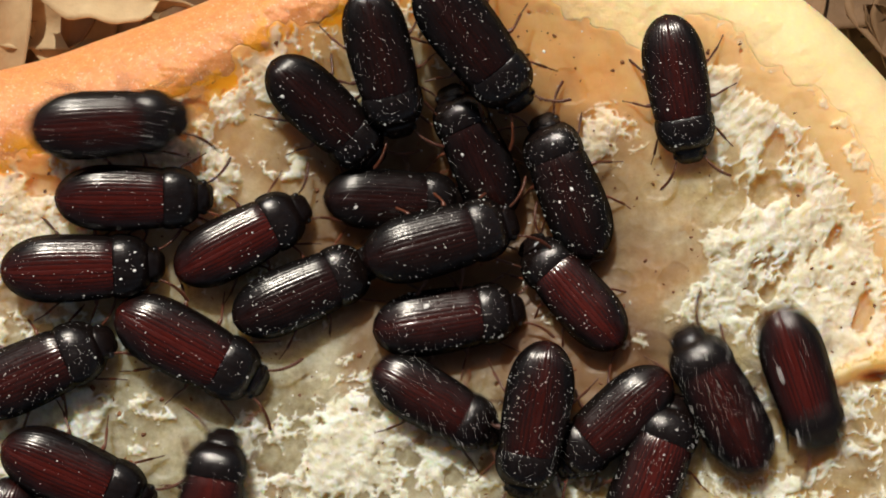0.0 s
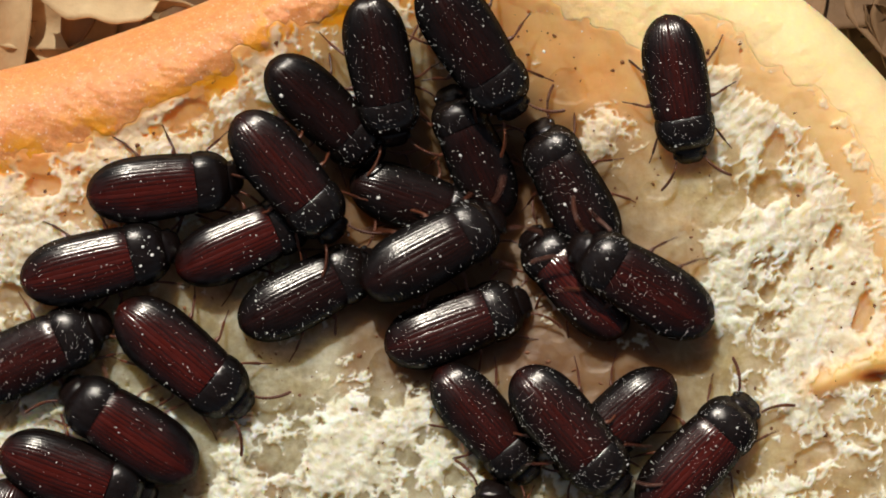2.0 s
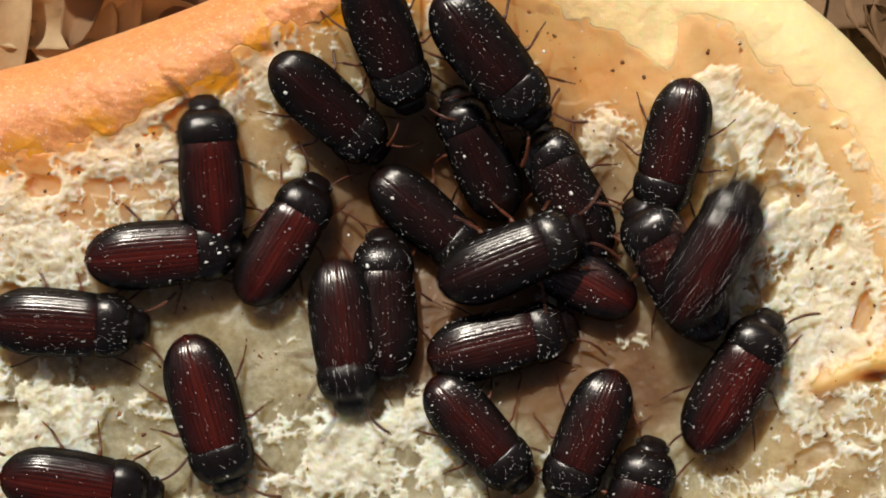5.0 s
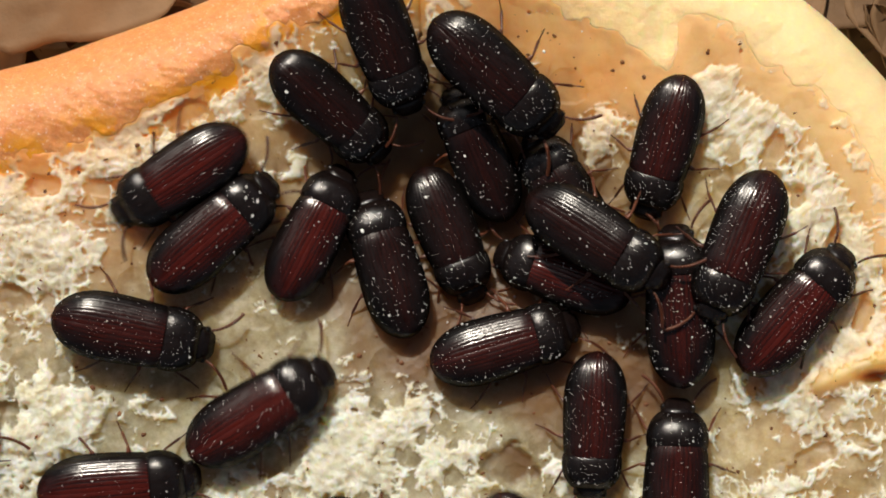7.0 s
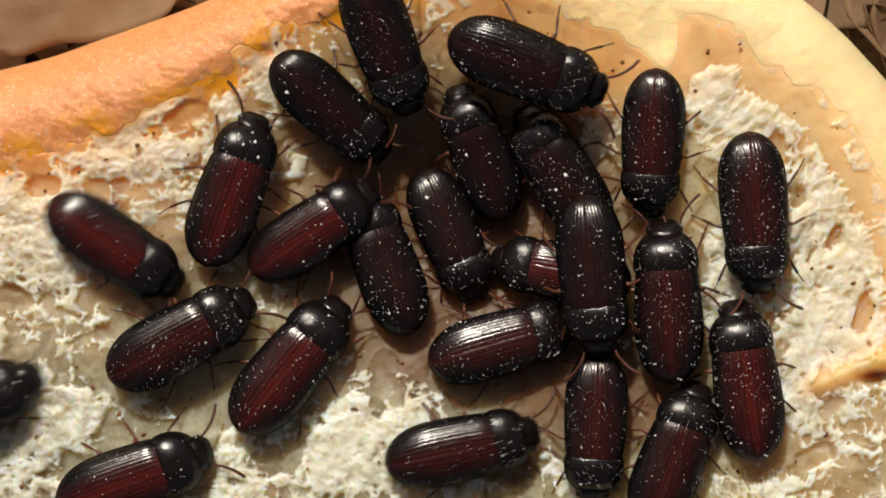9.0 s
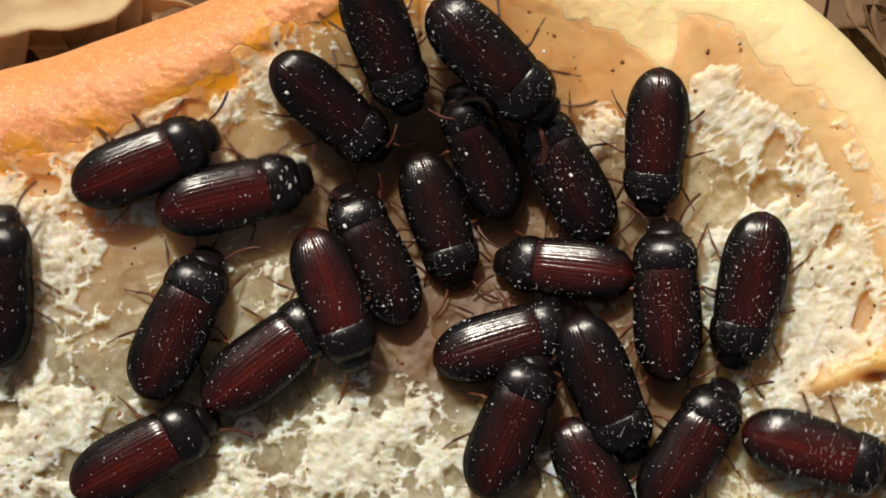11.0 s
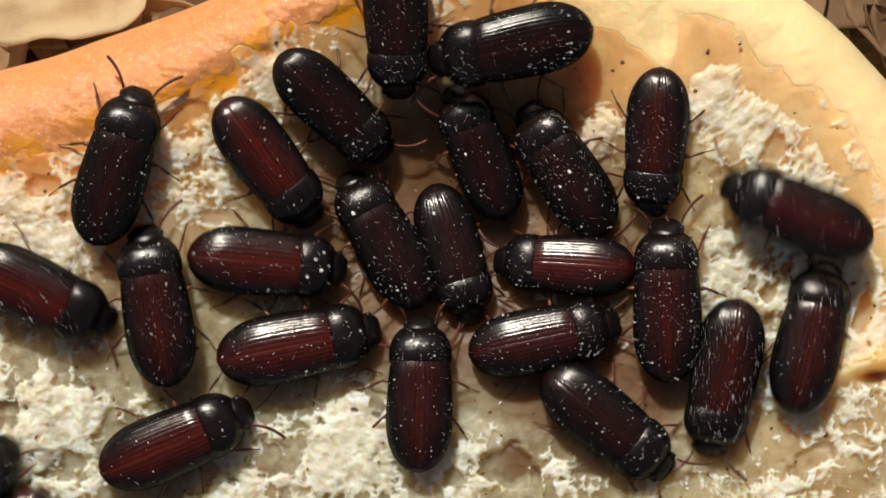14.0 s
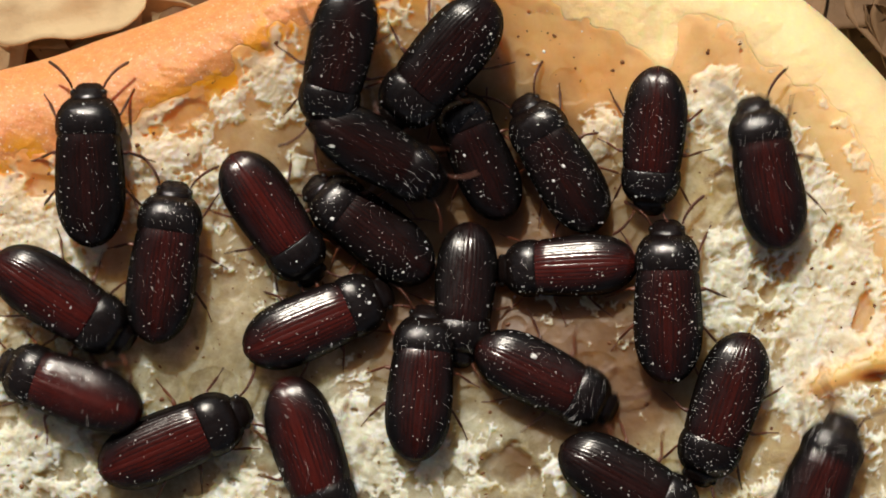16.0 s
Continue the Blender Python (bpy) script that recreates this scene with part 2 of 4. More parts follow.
# whiter (+) and moister (-) stretches of the crumb: amount, place, reach
WHITE = (
    (-0.45, 21.1, -14.5, 9, 7), (-0.25, 28.4, -21.3, 6, 4),
    (-1.2, 2.4, 3.7, 17, 13), (-1, 11.8, 17.2, 7, 8), (-0.7, 21.4, 2.1, 3.4, 4.5), (-0.5, -23.6, -10.3, 18, 4), (-0.8, 10.2, -13.5, 9, 5),
    (-0.5, -8.5, -10.9, 10, 4), (1.1, -34.0, -16.1, 5.5, 5.5), (-0.5, -30.0, -10.5, 6, 2.5), (0.6, -39.7, -7.7, 4, 3), (0.7, -21.5, 5.5, 2.6, 3.0), (0.7, -14.5, 7.5, 2.4, 2.0), (0.65, -37.7, -2.5, 5, 3),
    (0.6, -39.7, 2.1, 4, 4), (0.6, -30.4, 8.1, 9, 2.2), (0.6, -23.4, 8.6, 4, 4), (0.3, -36.6, 5.3, 4, 2), (1.25, -7.0, -16.8, 5, 2.3),
    (1, -10.6, -20.7, 2.6, 3), (1, -2.0, -14.5, 2.6, 1.6), (0.8, -19.7, -20.7, 2.2, 5), (-0.1, -14.8, -18.1, 6, 5), (1.1, 24.5, 15.5, 2.6, 1.5),
    (1, 24.2, 13.8, 2.8, 2.5), (1.15, 30.0, 12.3, 2.8, 1.4), (1.15, 32.8, 10.5, 2.6, 1.8), (1.1, 29.7, 16.7, 2.6, 1), (0.8, 32.6, 15.4, 1.8, 1),
    (0.9, 37.2, 8.6, 1.2, 2), (1.7, 14.4, 10.5, 2, 3), (0.48, 36.2, -1.5, 6, 9), (0.9, 25.4, 2.1, 1, 6), (0.6, 34.6, 6.8, 4, 3),
    (0.4, 35.7, -9.3, 5, 3), (0.42, 36.7, -18.1, 7, 6), (0.9, -39.0, -19.5, 4, 4), (1, 17.5, -8.8, 1.6, 1.2), (0.9, 10.5, -20.2, 1.7, 3), (1.1, 18.5, -15.3, 1, 0.9),
    (0.5, 29.4, -21.8, 3, 2), (0.9, -9.3, -10.0, 1.3, 0.9), (1.3, 15.5, 11.0, 2.2, 3.0), (1.2, 7.5, 17.0, 2.5, 1.2), (0.5, 23.5, 9.0, 3, 6),
    (0.5, -27.0, 8.5, 4, 2.0), (0.6, -22.0, 10.5, 3.5, 1.8), (0.65, -17.5, 13.5, 3, 1.7), (0.65, -13.5, 16.5, 3, 1.4), (0.9, -6.9, -12.1, 1.2, 0.8),
)
# opened bubbles that stand out: place, reach along and across, lean in degrees, depth
PORES = ((29.7, 5.5, 2.1, 1.5, 60, 1.3), (32.6, 4.6, 1.3, 0.9, 60, 0.9), (25.8, 6.4, 1.7, 1.2, 70, 0.6), (-36.6, 5.8, 2.4, 1.2, 10, 0.8), (-39.6, -4.4, 2.2, 1.4, 0, 0.9),
         (5.9, -20.2, 3.0, 2.0, 0, 1.3), (-23.6, 12.4, 2.2, 1.0, 25, 0.6), (38.6, -6.2, 1.8, 0.8, 70, 0.8), (36.2, 1.2, 1.7, 0.8, 65, 0.8),
         (34.2, -19.0, 2.0, 0.9, 30, 0.8))


def folded(x, y):
    """A smooth rolled fold across the crumb, 0 to 1."""
    across = (y + 14.1) * 0.93 - (x - 32.9) * 0.37
    return np.exp(-((across - 1.1) / 1.1) ** 2) * step(x, 31.5, 35.0)


def bread_form(x, y):
    """The bread's smooth form in mm: height, distance inside the crumb, inside the crust, dryness, hollow."""
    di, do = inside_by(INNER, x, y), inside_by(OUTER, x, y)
    hollow = bell(x, y, 0.3, 4.0, 15.0, 11.5)
    bias = sum((a * bell(x, y, cx, cy, rx, ry) for a, cx, cy, rx, ry in WHITE), -0.5 + 0.08 * step(y, -4.0, -10.0) * step(x, 12.0, 2.0) + 0.30 * step(x, 20.0, 26.0))
    bias = bias - 1.3 * step(x, 19.0, 22.5) * step(y, -9.0, -2.0) * np.exp(-((di - 2.1) / 1.3) ** 2)  # bare film inside the crust
    bias = bias - 1.1 * folded(x, y)
    bias = bias + 0.9 * step(x, 10.0, 20.0) * np.exp(-((di - 0.2) / 0.5) ** 2) * (0.25 + wavy(x, y, 2.3, 1))  # crumbs left along its edge
    dry = 0.5 * fractal(x, y, 6.5, 1, 5) + bias
    lift = 0.8 + 1.0 * step(x, 18.0, 0.0)  # the crust stands higher where it is browner
    z = (lift + 0.5) * np.exp(-np.maximum(di, 0) / 7.0) - 4.2 * hollow + 0.9 * wavy(x, y, 15.0, 2) * step(di, 0, 6) - 0.5
    z = z + 1.1 * folded(x, y) - 2.6 * bell(x, y, 40.4, -11.7, 1.9, 0.55)  # a bare fold with a slit under it
    a = np.maximum(-di, 0)
    s = np.clip(do, 0, None) / (np.clip(do, 0, None) + a + 1e-6)
    R = 7.5
    roll = R - np.sqrt(np.maximum(R * R - (R - np.clip(do, 0, R)) ** 2, 0))
    crust = lift + (0.2 + 0.3 * step(x, 18.0, 0.0)) * np.sin(np.pi * np.clip(s, 0, 1)) + 0.25 * wavy(x, y, 13, 3) - roll - 0.6 * bell(x, y, 20.2, 20.9, 1.4, 5)
    crust = np.where(do < 0, crust + do * 9.0, crust)
    blend = step(-di, -1.2, 1.2)
    return np.maximum(z * (1 - blend) + crust * blend, GROUND), di, do, dry, hollow


def spread(lo, hi, near_lo, near_hi, fine, coarse):
    """Grid lines, close together over the middle stretch."""
    a = np.arange(lo, near_lo, coarse)
    b = np.arange(near_lo, near_hi, fine)
    return np.concatenate([a, b, np.arange(near_hi, hi + coarse, coarse)])


def build_bread():
    gx = spread(-66.0, 60.0, -42.0, 42.0, 0.11, 0.8)
    gy = spread(-56.0, 36.0, -24.0, 24.5, 0.11, 0.8)
    X, Y = np.meshgrid(gx, gy)
    z, di, do, dry, hollow = bread_form(X, Y)
    edge = di + (1.3 - 0.3 * step(X, 10.0, 22.0)) * fractal(X, Y, 3.0, 2, 4)
    crumbly = step(edge, -0.3, 0.6)
    X0, Y0 = X, Y
    X, Y = X0 + 0.3 * fractal(X0, Y0, 2.0, 1, 4), Y0 + 0.3 * fractal(X0, Y0, 2.0, 3, 4)
    lean = step(X0, 23.0, 31.0)  # the bubbles are drawn out where the dough was pulled
    along = (X - 23.0) * 0.45 + (Y + 3.0) * 0.89
    X, Y = X - 0.28 * lean * along * 0.45, Y - 0.28 * lean * along * 0.89
    big = bubbles(X, Y, 4.6, 0.6, 0.9, 2.3, 0)
    mid = bubbles(X, Y, 1.7, 0.9, 0.5, 1.1, 1)
    small = bubbles(X, Y, 0.85, 0.9, 0.24, 0.5, 2)
    fine = bubbles(X, Y, 0.48, 0.9, 0.15, 0.29, 3)
    pore = np.zeros(X.shape)
    for cx, cy, ra, rb, deg, deep in PORES:
        c, n = math.cos(radians(deg)), math.sin(radians(deg))
        u, v = (X0 - cx) * c + (Y0 - cy) * n, (Y0 - cy) * c - (X0 - cx) * n
        ragged = 1 + 0.7 * fractal(X0, Y0, 1.8, 2, 5)
        pore = np.maximum(pore, deep * step(1 - ragged * ((u / ra) ** 2 + (v / rb) ** 2), -0.1, 0.8))
    lace = dry + 0.5 * fractal(X, Y, 2.4, 0, 5) - 0.6 * mid - 0.3 * big - 0.75 * small - 0.7 * fine + 0.50 - 2.0 * pore
    thread = np.maximum.reduce([1 - np.abs(fractal(X, Y, c, k, 4)) / 0.16 for c, k in ((2.6, 1), (1.5, 3))])  # torn walls of the bubbles
    lace = lace + (0.14 + 0.16 * lean) * np.clip(thread, -0.4, 1)
    X, Y = X0, Y0
    wild = step(lace, -0.08, 0.14) * crumbly
    dry = step(dry, -0.4, 0.3)
    z = z + wild * step(edge, 0.0, 3.0) * (0.22 + 0.15 * fractal(X, Y, 1.1, 0, 5) + 0.32 * np.clip(lace, 0, 1.2) - 0.24 * small - 0.2 * fine)
    z = z - (1 - wild) * crumbly * step(di, 0.0, 7.0) * (0.14 * big + (0.05 + 0.2 * dry) * mid) + (1 - wild) * 0.12 * fractal(X, Y, 3.2, 3, 4) - 0.55 * pore
    z = z + (1 - crumbly) * (0.08 * fractal(X, 0.45 * X + 1.6 * Y, 1.4, 1, 4) + 0.16 * wavy(0.5 * X, 0.8 * Y - 0.35 * X, 3.6, 2)) * step(do, -0.5, 1) * (0.2 + 0.8 * step(X, 14.0, -4.0))
    ny, nx = X.shape
    idx = np.arange(nx * ny).reshape(ny, nx)
    quads = np.stack([idx[:-1, :-1], idx[:-1, 1:], idx[1:, 1:], idx[1:, :-1]], -1).reshape(-1, 4)
    over = edge.reshape(-1)[quads]
    low = (z <= GROUND + 0.01).reshape(-1)[quads].all(1)
    bread = tagged(new("bread"), "torn half of a golden-crusted white bread roll, gnawed crumb upwards", "bread")
    values = {"deep": step(np.abs(edge), 0.2, 3.5), "film": 1 - wild * step(edge, -0.1, 0.5) * (0.82 + 0.18 * np.clip(thread, 0, 1)), "shaded_core": step(bell(X, Y, 2.6, 2.0, 15.5, 13.0) + 0.62 * bell(X, Y, 15.5, -13.5, 9.0, 6.5) + 0.2 * bell(X, Y, -3.3, -10.3, 8.0, 3.5) + 0.3 * pore * step(X, 20.0, 10.0) * step(X, -30.0, -20.0) + 0.12 * fractal(X, Y, 5.0, 2, 4), 0.14, 0.62) * (1 - 0.7 * wild),
              "rim": np.clip(1.1 * np.exp(-np.maximum(di, 0) / 5.5) + 0.8 * bell(X, Y, 12.8, 15.7, 7.0, 7.0), 0, 1) * step(Y, -14.0, -9.0) * (1 - 0.55 * wild) + 0.9 * folded(X, Y),
              "peach": np.clip(bell(X, Y, -33.0, 4.2, 18.0, 9.0) + 0.55 * bell(X, Y, 34.0, -16.0, 7.0, 6.0), 0, 1),
              "amber_glow": np.exp(-((edge - 0.6) / 1.9) ** 2) * step(X, 3.0, -8.0) * (1 - wild),
              "near": np.exp(-np.abs(edge) / 1.8)}
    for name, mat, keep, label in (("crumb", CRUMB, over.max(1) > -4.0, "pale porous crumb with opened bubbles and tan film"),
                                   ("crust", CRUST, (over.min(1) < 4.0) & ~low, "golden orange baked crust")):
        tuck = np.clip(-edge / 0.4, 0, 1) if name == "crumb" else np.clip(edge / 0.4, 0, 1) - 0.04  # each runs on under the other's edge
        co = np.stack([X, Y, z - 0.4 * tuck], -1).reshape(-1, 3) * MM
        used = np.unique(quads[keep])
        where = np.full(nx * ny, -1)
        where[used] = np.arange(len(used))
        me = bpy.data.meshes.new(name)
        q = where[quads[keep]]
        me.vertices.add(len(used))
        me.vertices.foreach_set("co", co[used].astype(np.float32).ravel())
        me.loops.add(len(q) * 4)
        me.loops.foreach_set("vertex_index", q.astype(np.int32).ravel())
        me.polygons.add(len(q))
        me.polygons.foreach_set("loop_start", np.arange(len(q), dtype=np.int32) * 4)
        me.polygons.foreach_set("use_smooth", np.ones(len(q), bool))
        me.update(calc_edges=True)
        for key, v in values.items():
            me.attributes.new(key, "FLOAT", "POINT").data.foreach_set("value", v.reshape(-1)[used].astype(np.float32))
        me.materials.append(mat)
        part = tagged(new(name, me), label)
        part.parent = bread
    return bread


def height(x, y):
    """Height in mm on which a beetle walks at that place."""
    z, di, do, dry, _ = bread_form(np.array([float(x)]), np.array([float(y)]))
    return float(z[0] + 0.4 * (dry[0] > 0.1) * (di[0] > 0))


build_bread()


# ---- beetles: body along x, head forward, in mm ----
SHAPES = {}


def shared(name, make, mat, smooth=True):
    """A mesh made once and used by every beetle."""
    if name not in SHAPES:
        verts, faces = make()
        me = bpy.data.meshes.new(name.split("|")[0])
        me.from_pydata([[c * MM for c in v] for v in verts], [], faces)
        me.polygons.foreach_set("use_smooth", [smooth] * len(me.polygons))
        me.materials.append(mat)
        SHAPES[name] = me
    return SHAPES[name]


def part(name, me, parent, at=(0, 0, 0), label=""):
    ob = new(name, me)
    ob.parent = parent
    ob.location = [c * MM for c in at]
    return tagged(ob, label)


BASE, TIP, HALF, BELLY, DOME = 2.7, -7.4, 3.04, 1.0, 0.6


def case_half_width(x):
    s = (BASE - x) / (BASE - TIP)
    body = 0.90 + 0.10 * math.sin(math.pi / 2 * min(1, s / 0.5))
    end = 1.0 if s < 0.5 else max(0.0, 1 - ((s - 0.5) / 0.5) ** 2.5) ** 0.55
    front = 1.0 if s > 0.05 else 0.93 + 0.07 * (s / 0.05) ** 0.5
    return HALF * body * end * front


def case_height(x):
    s = (BASE - x) / (BASE - TIP)
    end = 1.0 if s < 0.5 else max(0.0, 1 - ((s - 0.5) / 0.5) ** 2.4) ** 0.5
    front = 1.0 if s > 0.10 else 0.94 + 0.06 * math.sin(s / 0.10 * math.pi / 2)
    return 2.45 * (0.25 + 0.75 * end) * front


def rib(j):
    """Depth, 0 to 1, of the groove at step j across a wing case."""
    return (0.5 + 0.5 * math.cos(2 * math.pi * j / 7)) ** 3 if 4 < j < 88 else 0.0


def wing_case(side):
    def make():
        rows, cols, verts, faces = 34, 92, [], []
        for i in range(rows):
            s = i / (rows - 1)
            s = s + 0.10 * math.sin(2 * math.pi * s) * (s - 0.5) * -1
            x = BASE + (TIP - BASE) * min(1.0, s)
            w, h = max(case_half_width(x), 0.02), case_height(x)
            for j in range(cols):
                th = 0.002 + (math.pi / 2 * 1.12 - 0.002) * j / (cols - 1)
                g = 0.020 * rib(j) * min(1, w / 1.2)
                seam = 0.035 * math.exp(-j / 1.5)
                y = (w - g) * math.sin(th) ** 0.92 if th < math.pi / 2 else (w - g) * math.sin(th)
                z = BELLY + 0.75 + (h - g - seam) * (math.cos(th) if th > 1.45 else math.cos(th) ** DOME)
                verts.append((x, side * y, z))
        for i in range(rows - 1):
            for j in range(cols - 1):
                a = i * cols + j
                f = (a, a + 1, a + cols + 1, a + cols)
                faces.append(f if side > 0 else f[::-1])
        return verts, faces
    return make


def lofted(rings, around=24):
    """Closed body through rings of (x, half width, top, bottom, squareness)."""
    def make():
        verts, faces = [], []
        for x, w, top, low, sq in rings:
            mid = 0.5 * (top + low) - 0.12 * (top - low)
            for k in range(around):
                a = 2 * math.pi * k / around
                c, s = math.cos(a), math.sin(a)
                c, s = math.copysign(abs(c) ** sq, c), math.copysign(abs(s) ** sq, s)
                verts.append((x, w * c, mid + (top - mid) * s if s > 0 else mid + (mid - low) * s))
        for i in range(len(rings) - 1):
            for k in range(around):
                a, b = i * around + k, i * around + (k + 1) % around
                faces.append((a, a + around, b + around, b))
        faces.append(tuple(range(around)))
        faces.append(tuple(reversed(range((len(rings) - 1) * around, len(rings) * around))))
        return verts, faces
    return make


def limb(joints, around=7):
    """Tapered segments through joints of (x, y, z, radius)."""
    def make():
        verts, faces = [], []
        pts = [(Vector(j[:3]), j[3]) for j in joints]
        for i, (p, r) in enumerate(pts):
            d = (pts[min(i + 1, len(pts) - 1)][0] - pts[max(i - 1, 0)][0]).normalized()
            u = d.cross(Vector((0.1, 0.2, 1))).normalized()
            v = d.cross(u)
            for k in range(around):
                a = 2 * math.pi * k / around
                verts.append(tuple(p + (u * math.cos(a) + v * math.sin(a)) * r * 0.8))
        for i in range(len(pts) - 1):
            for k in range(around):
                a, b = i * around + k, i * around + (k + 1) % around
                faces.append((a, b, b + around, a + around))
        faces.append(tuple(reversed(range(around))))
        faces.append(tuple(range((len(pts) - 1) * around, len(pts) * around)))
        return verts, faces
    return make


def leg_shape(side, ends):
    (fx, fy), (tx, ty), (ex, ey) = [(0.86 * a, 0.86 * b) for a, b in ends]
    s = side
    j = [(0, 0, 0, 0.28), (fx * .45, s * fy * .45, 0.35, 0.36), (fx * .9, s * fy * .9, 0.45, 0.23), (fx, s * fy, 0.42, 0.13),
         (fx + (tx - fx) * .12, s * (fy + (ty - fy) * .12), 0.32, 0.14), (fx + (tx - fx) * .8, s * (fy + (ty - fy) * .8), -0.45, 0.18),
         (tx, s * ty, -0.62, 0.15), (tx + (ex - tx) * .05, s * (ty + (ey - ty) * .05), -0.65, 0.07)]
    for k in range(1, 6):
        u = k / 5
        for w, r in ((u - 0.15, 0.10), (u, 0.055)):
            j.append((tx + (ex - tx) * w, s * (ty + (ey - ty) * w), -0.65 - 0.25 * w, r))
    return limb(j)


def feeler_shape(side):
    j = []
    for k in range(12):
        u = k / 11
        x, y, z = 3.0 * u - 0.9 * u * u, side * (0.2 + 2.0 * u ** 1.2), 0.3 + 0.25 * math.sin(u * 2.6) - 0.5 * u
        j += [(x, y, z, 0.10 + 0.03 * u), (x + 0.16, y + side * 0.09, z, 0.17 + 0.05 * math.sin(u * 3)), (x + 0.26, y + side * 0.15, z, 0.10)]
    return limb(j, 6)


def back_height(x, y):
    """Height of a beetle's back over its feet, or None beside it."""
    if x < BASE:
        w = case_half_width(x)
        if abs(y) > 0.96 * w:
            return None
        return BELLY + 0.75 + case_height(x) * math.cos(math.asin((abs(y) / w) ** (1 / 0.92))) ** DOME
    for p, q in zip(PRONOTUM, PRONOTUM[1:]):
        if p[0] <= x <= q[0]:
            u = (x - p[0]) / (q[0] - p[0])
            w, top, low, sq = (m + (n - m) * u for m, n in zip(p[1:], q[1:]))
            if abs(y) > 0.93 * w:
                return None
            mid = 0.5 * (top + low) - 0.12 * (top - low)
            return mid + (top - mid) * math.sin(math.acos((abs(y) / w) ** (1 / sq))) ** sq
    return None


def dust_shape(amount, seed):
    """Flour specks lying on the wing cases and the neck shield: many fine ones and a few grains."""
    def make():
        rng = random.Random(seed)
        verts, faces = [], []
        clump = [(rng.uniform(-6.5, 4.5), rng.uniform(-2.6, 2.6)) for _ in range(6)]
        done = 0
        while done < amount:
            pick = rng.random()
            if pick < 0.25:
                cx, cy = rng.choice(clump)
                x, y = rng.gauss(cx, 0.8), rng.gauss(cy, 0.7)
            elif pick < 0.5:  # more of it sticks along the flanks
                x, y = rng.uniform(-7.0, 5.4), rng.choice((-1, 1)) * (2.9 - 0.9 * rng.random() ** 1.5)
            elif pick < 0.62:
                x, y = rng.uniform(2.6, 5.7), rng.uniform(-2.7, 2.7)
            else:
                x, y = rng.uniform(-7.0, 5.4), rng.uniform(-3, 3)
            z = back_height(x, y)
            if z is None:
                continue
            done += 1
            r = 0.013 + 0.036 * rng.random() ** 2.5 + (0.07 * rng.random() if rng.random() < 0.07 else 0)
            n, a0, el = len(verts), rng.uniform(0, 6), rng.uniform(0.7, 1.0)
            for k in range(6):
                a = k * math.pi / 3
                px, py = r * math.cos(a) * rng.uniform(0.85, 1.15), r * el * math.sin(a) * rng.uniform(0.85, 1.15)
                verts.append((x + px * math.cos(a0) - py * math.sin(a0), y + px * math.sin(a0) + py * math.cos(a0), z + 0.3 * r))
            verts += [(x, y, z + 1.1 * r), (x, y, z - 0.04)]
            for k in range(6):
                a, b = n + k, n + (k + 1) % 6
                faces += [(a, b, n + 6), (b, a, n + 7)]
        return verts, faces
    return make


HIPS = {"fore": ((3.6, 1.35, 1.05), ((0.7, 1.75), (2.2, 2.5), (3.2, 3.1)), "front leg"),
        "middle": ((0.9, 1.9, 1.05), ((0.1, 1.75), (-0.5, 3.1), (-0.9, 4.3)), "middle leg"),
        "hind": ((-1.7, 1.9, 1.05), ((-1.0, 1.6), (-2.3, 2.7), (-3.6, 3.5)), "hind leg")}
PRONOTUM = [(2.52, 2.74, 3.70, 0.9, 0.80), (2.62, 2.80, 3.86, 0.8, 0.80), (2.9, 2.86, 3.95, 0.7, 0.80), (3.4, 2.89, 4.0, 0.6, 0.80), (4.1, 2.80, 3.93, 0.6, 0.80),
            (4.7, 2.60, 3.74, 0.6, 0.82), (5.15, 2.32, 3.45, 0.65, 0.85), (5.5, 2.02, 3.06, 0.75, 0.88), (5.72, 1.75, 2.66, 0.85, 0.92), (5.82, 1.4, 2.2, 0.95, 0.95)]
HEAD = [(5.1, 1.5, 2.6, 0.7, 0.95), (5.7, 1.60, 2.62, 0.55, 0.90), (6.1, 1.56, 2.42, 0.45, 0.86), (6.25, 1.42, 2.22, 0.42, 0.86), (6.45, 1.36, 2.12, 0.4, 0.86),
        (6.75, 1.18, 1.72, 0.4, 0.85), (6.95, 0.94, 1.3, 0.42, 0.85), (7.05, 0.6, 0.9, 0.45, 0.85)]
ABDOMEN = [(-6.9, 0.5, 1.6, 1.2, 0.95), (-6.0, 1.9, 2.0, 0.8, 0.95), (-4.0, 2.75, 2.2, 0.45, 0.95), (-1.0, 2.95, 2.2, 0.3, 0.95),
           (1.5, 2.75, 2.2, 0.35, 0.95), (3.0, 2.3, 2.2, 0.5, 0.95)]
EYE_RINGS = [(5.85, 0.05, 1.75, 1.65, 1), (5.95, 0.22, 2.0, 1.35, 1), (6.2, 0.3, 2.1, 1.2, 1), (6.45, 0.22, 2.0, 1.35, 1), (6.55, 0.05, 1.75, 1.65, 1)]
DUST_AMOUNT = {1: (90, "lightly"), 2: (180, "sparsely"), 3: (290, "well"), 4: (440, "thickly")}


def spot_shape(r):
    def make():
        top = [(r * (1 + 0.4 * math.sin(3 * k)) * math.cos(k * 0.785), r * 0.8 * (1 + 0.3 * math.cos(5 * k)) * math.sin(k * 0.785), 0) for k in range(8)]
        return top + [(0, 0, 0.3 * r), (0, 0, -0.5)], [f for k in range(8) for f in ((k, (k + 1) % 8, 8), ((k + 1) % 8, k, 9))]
    return make


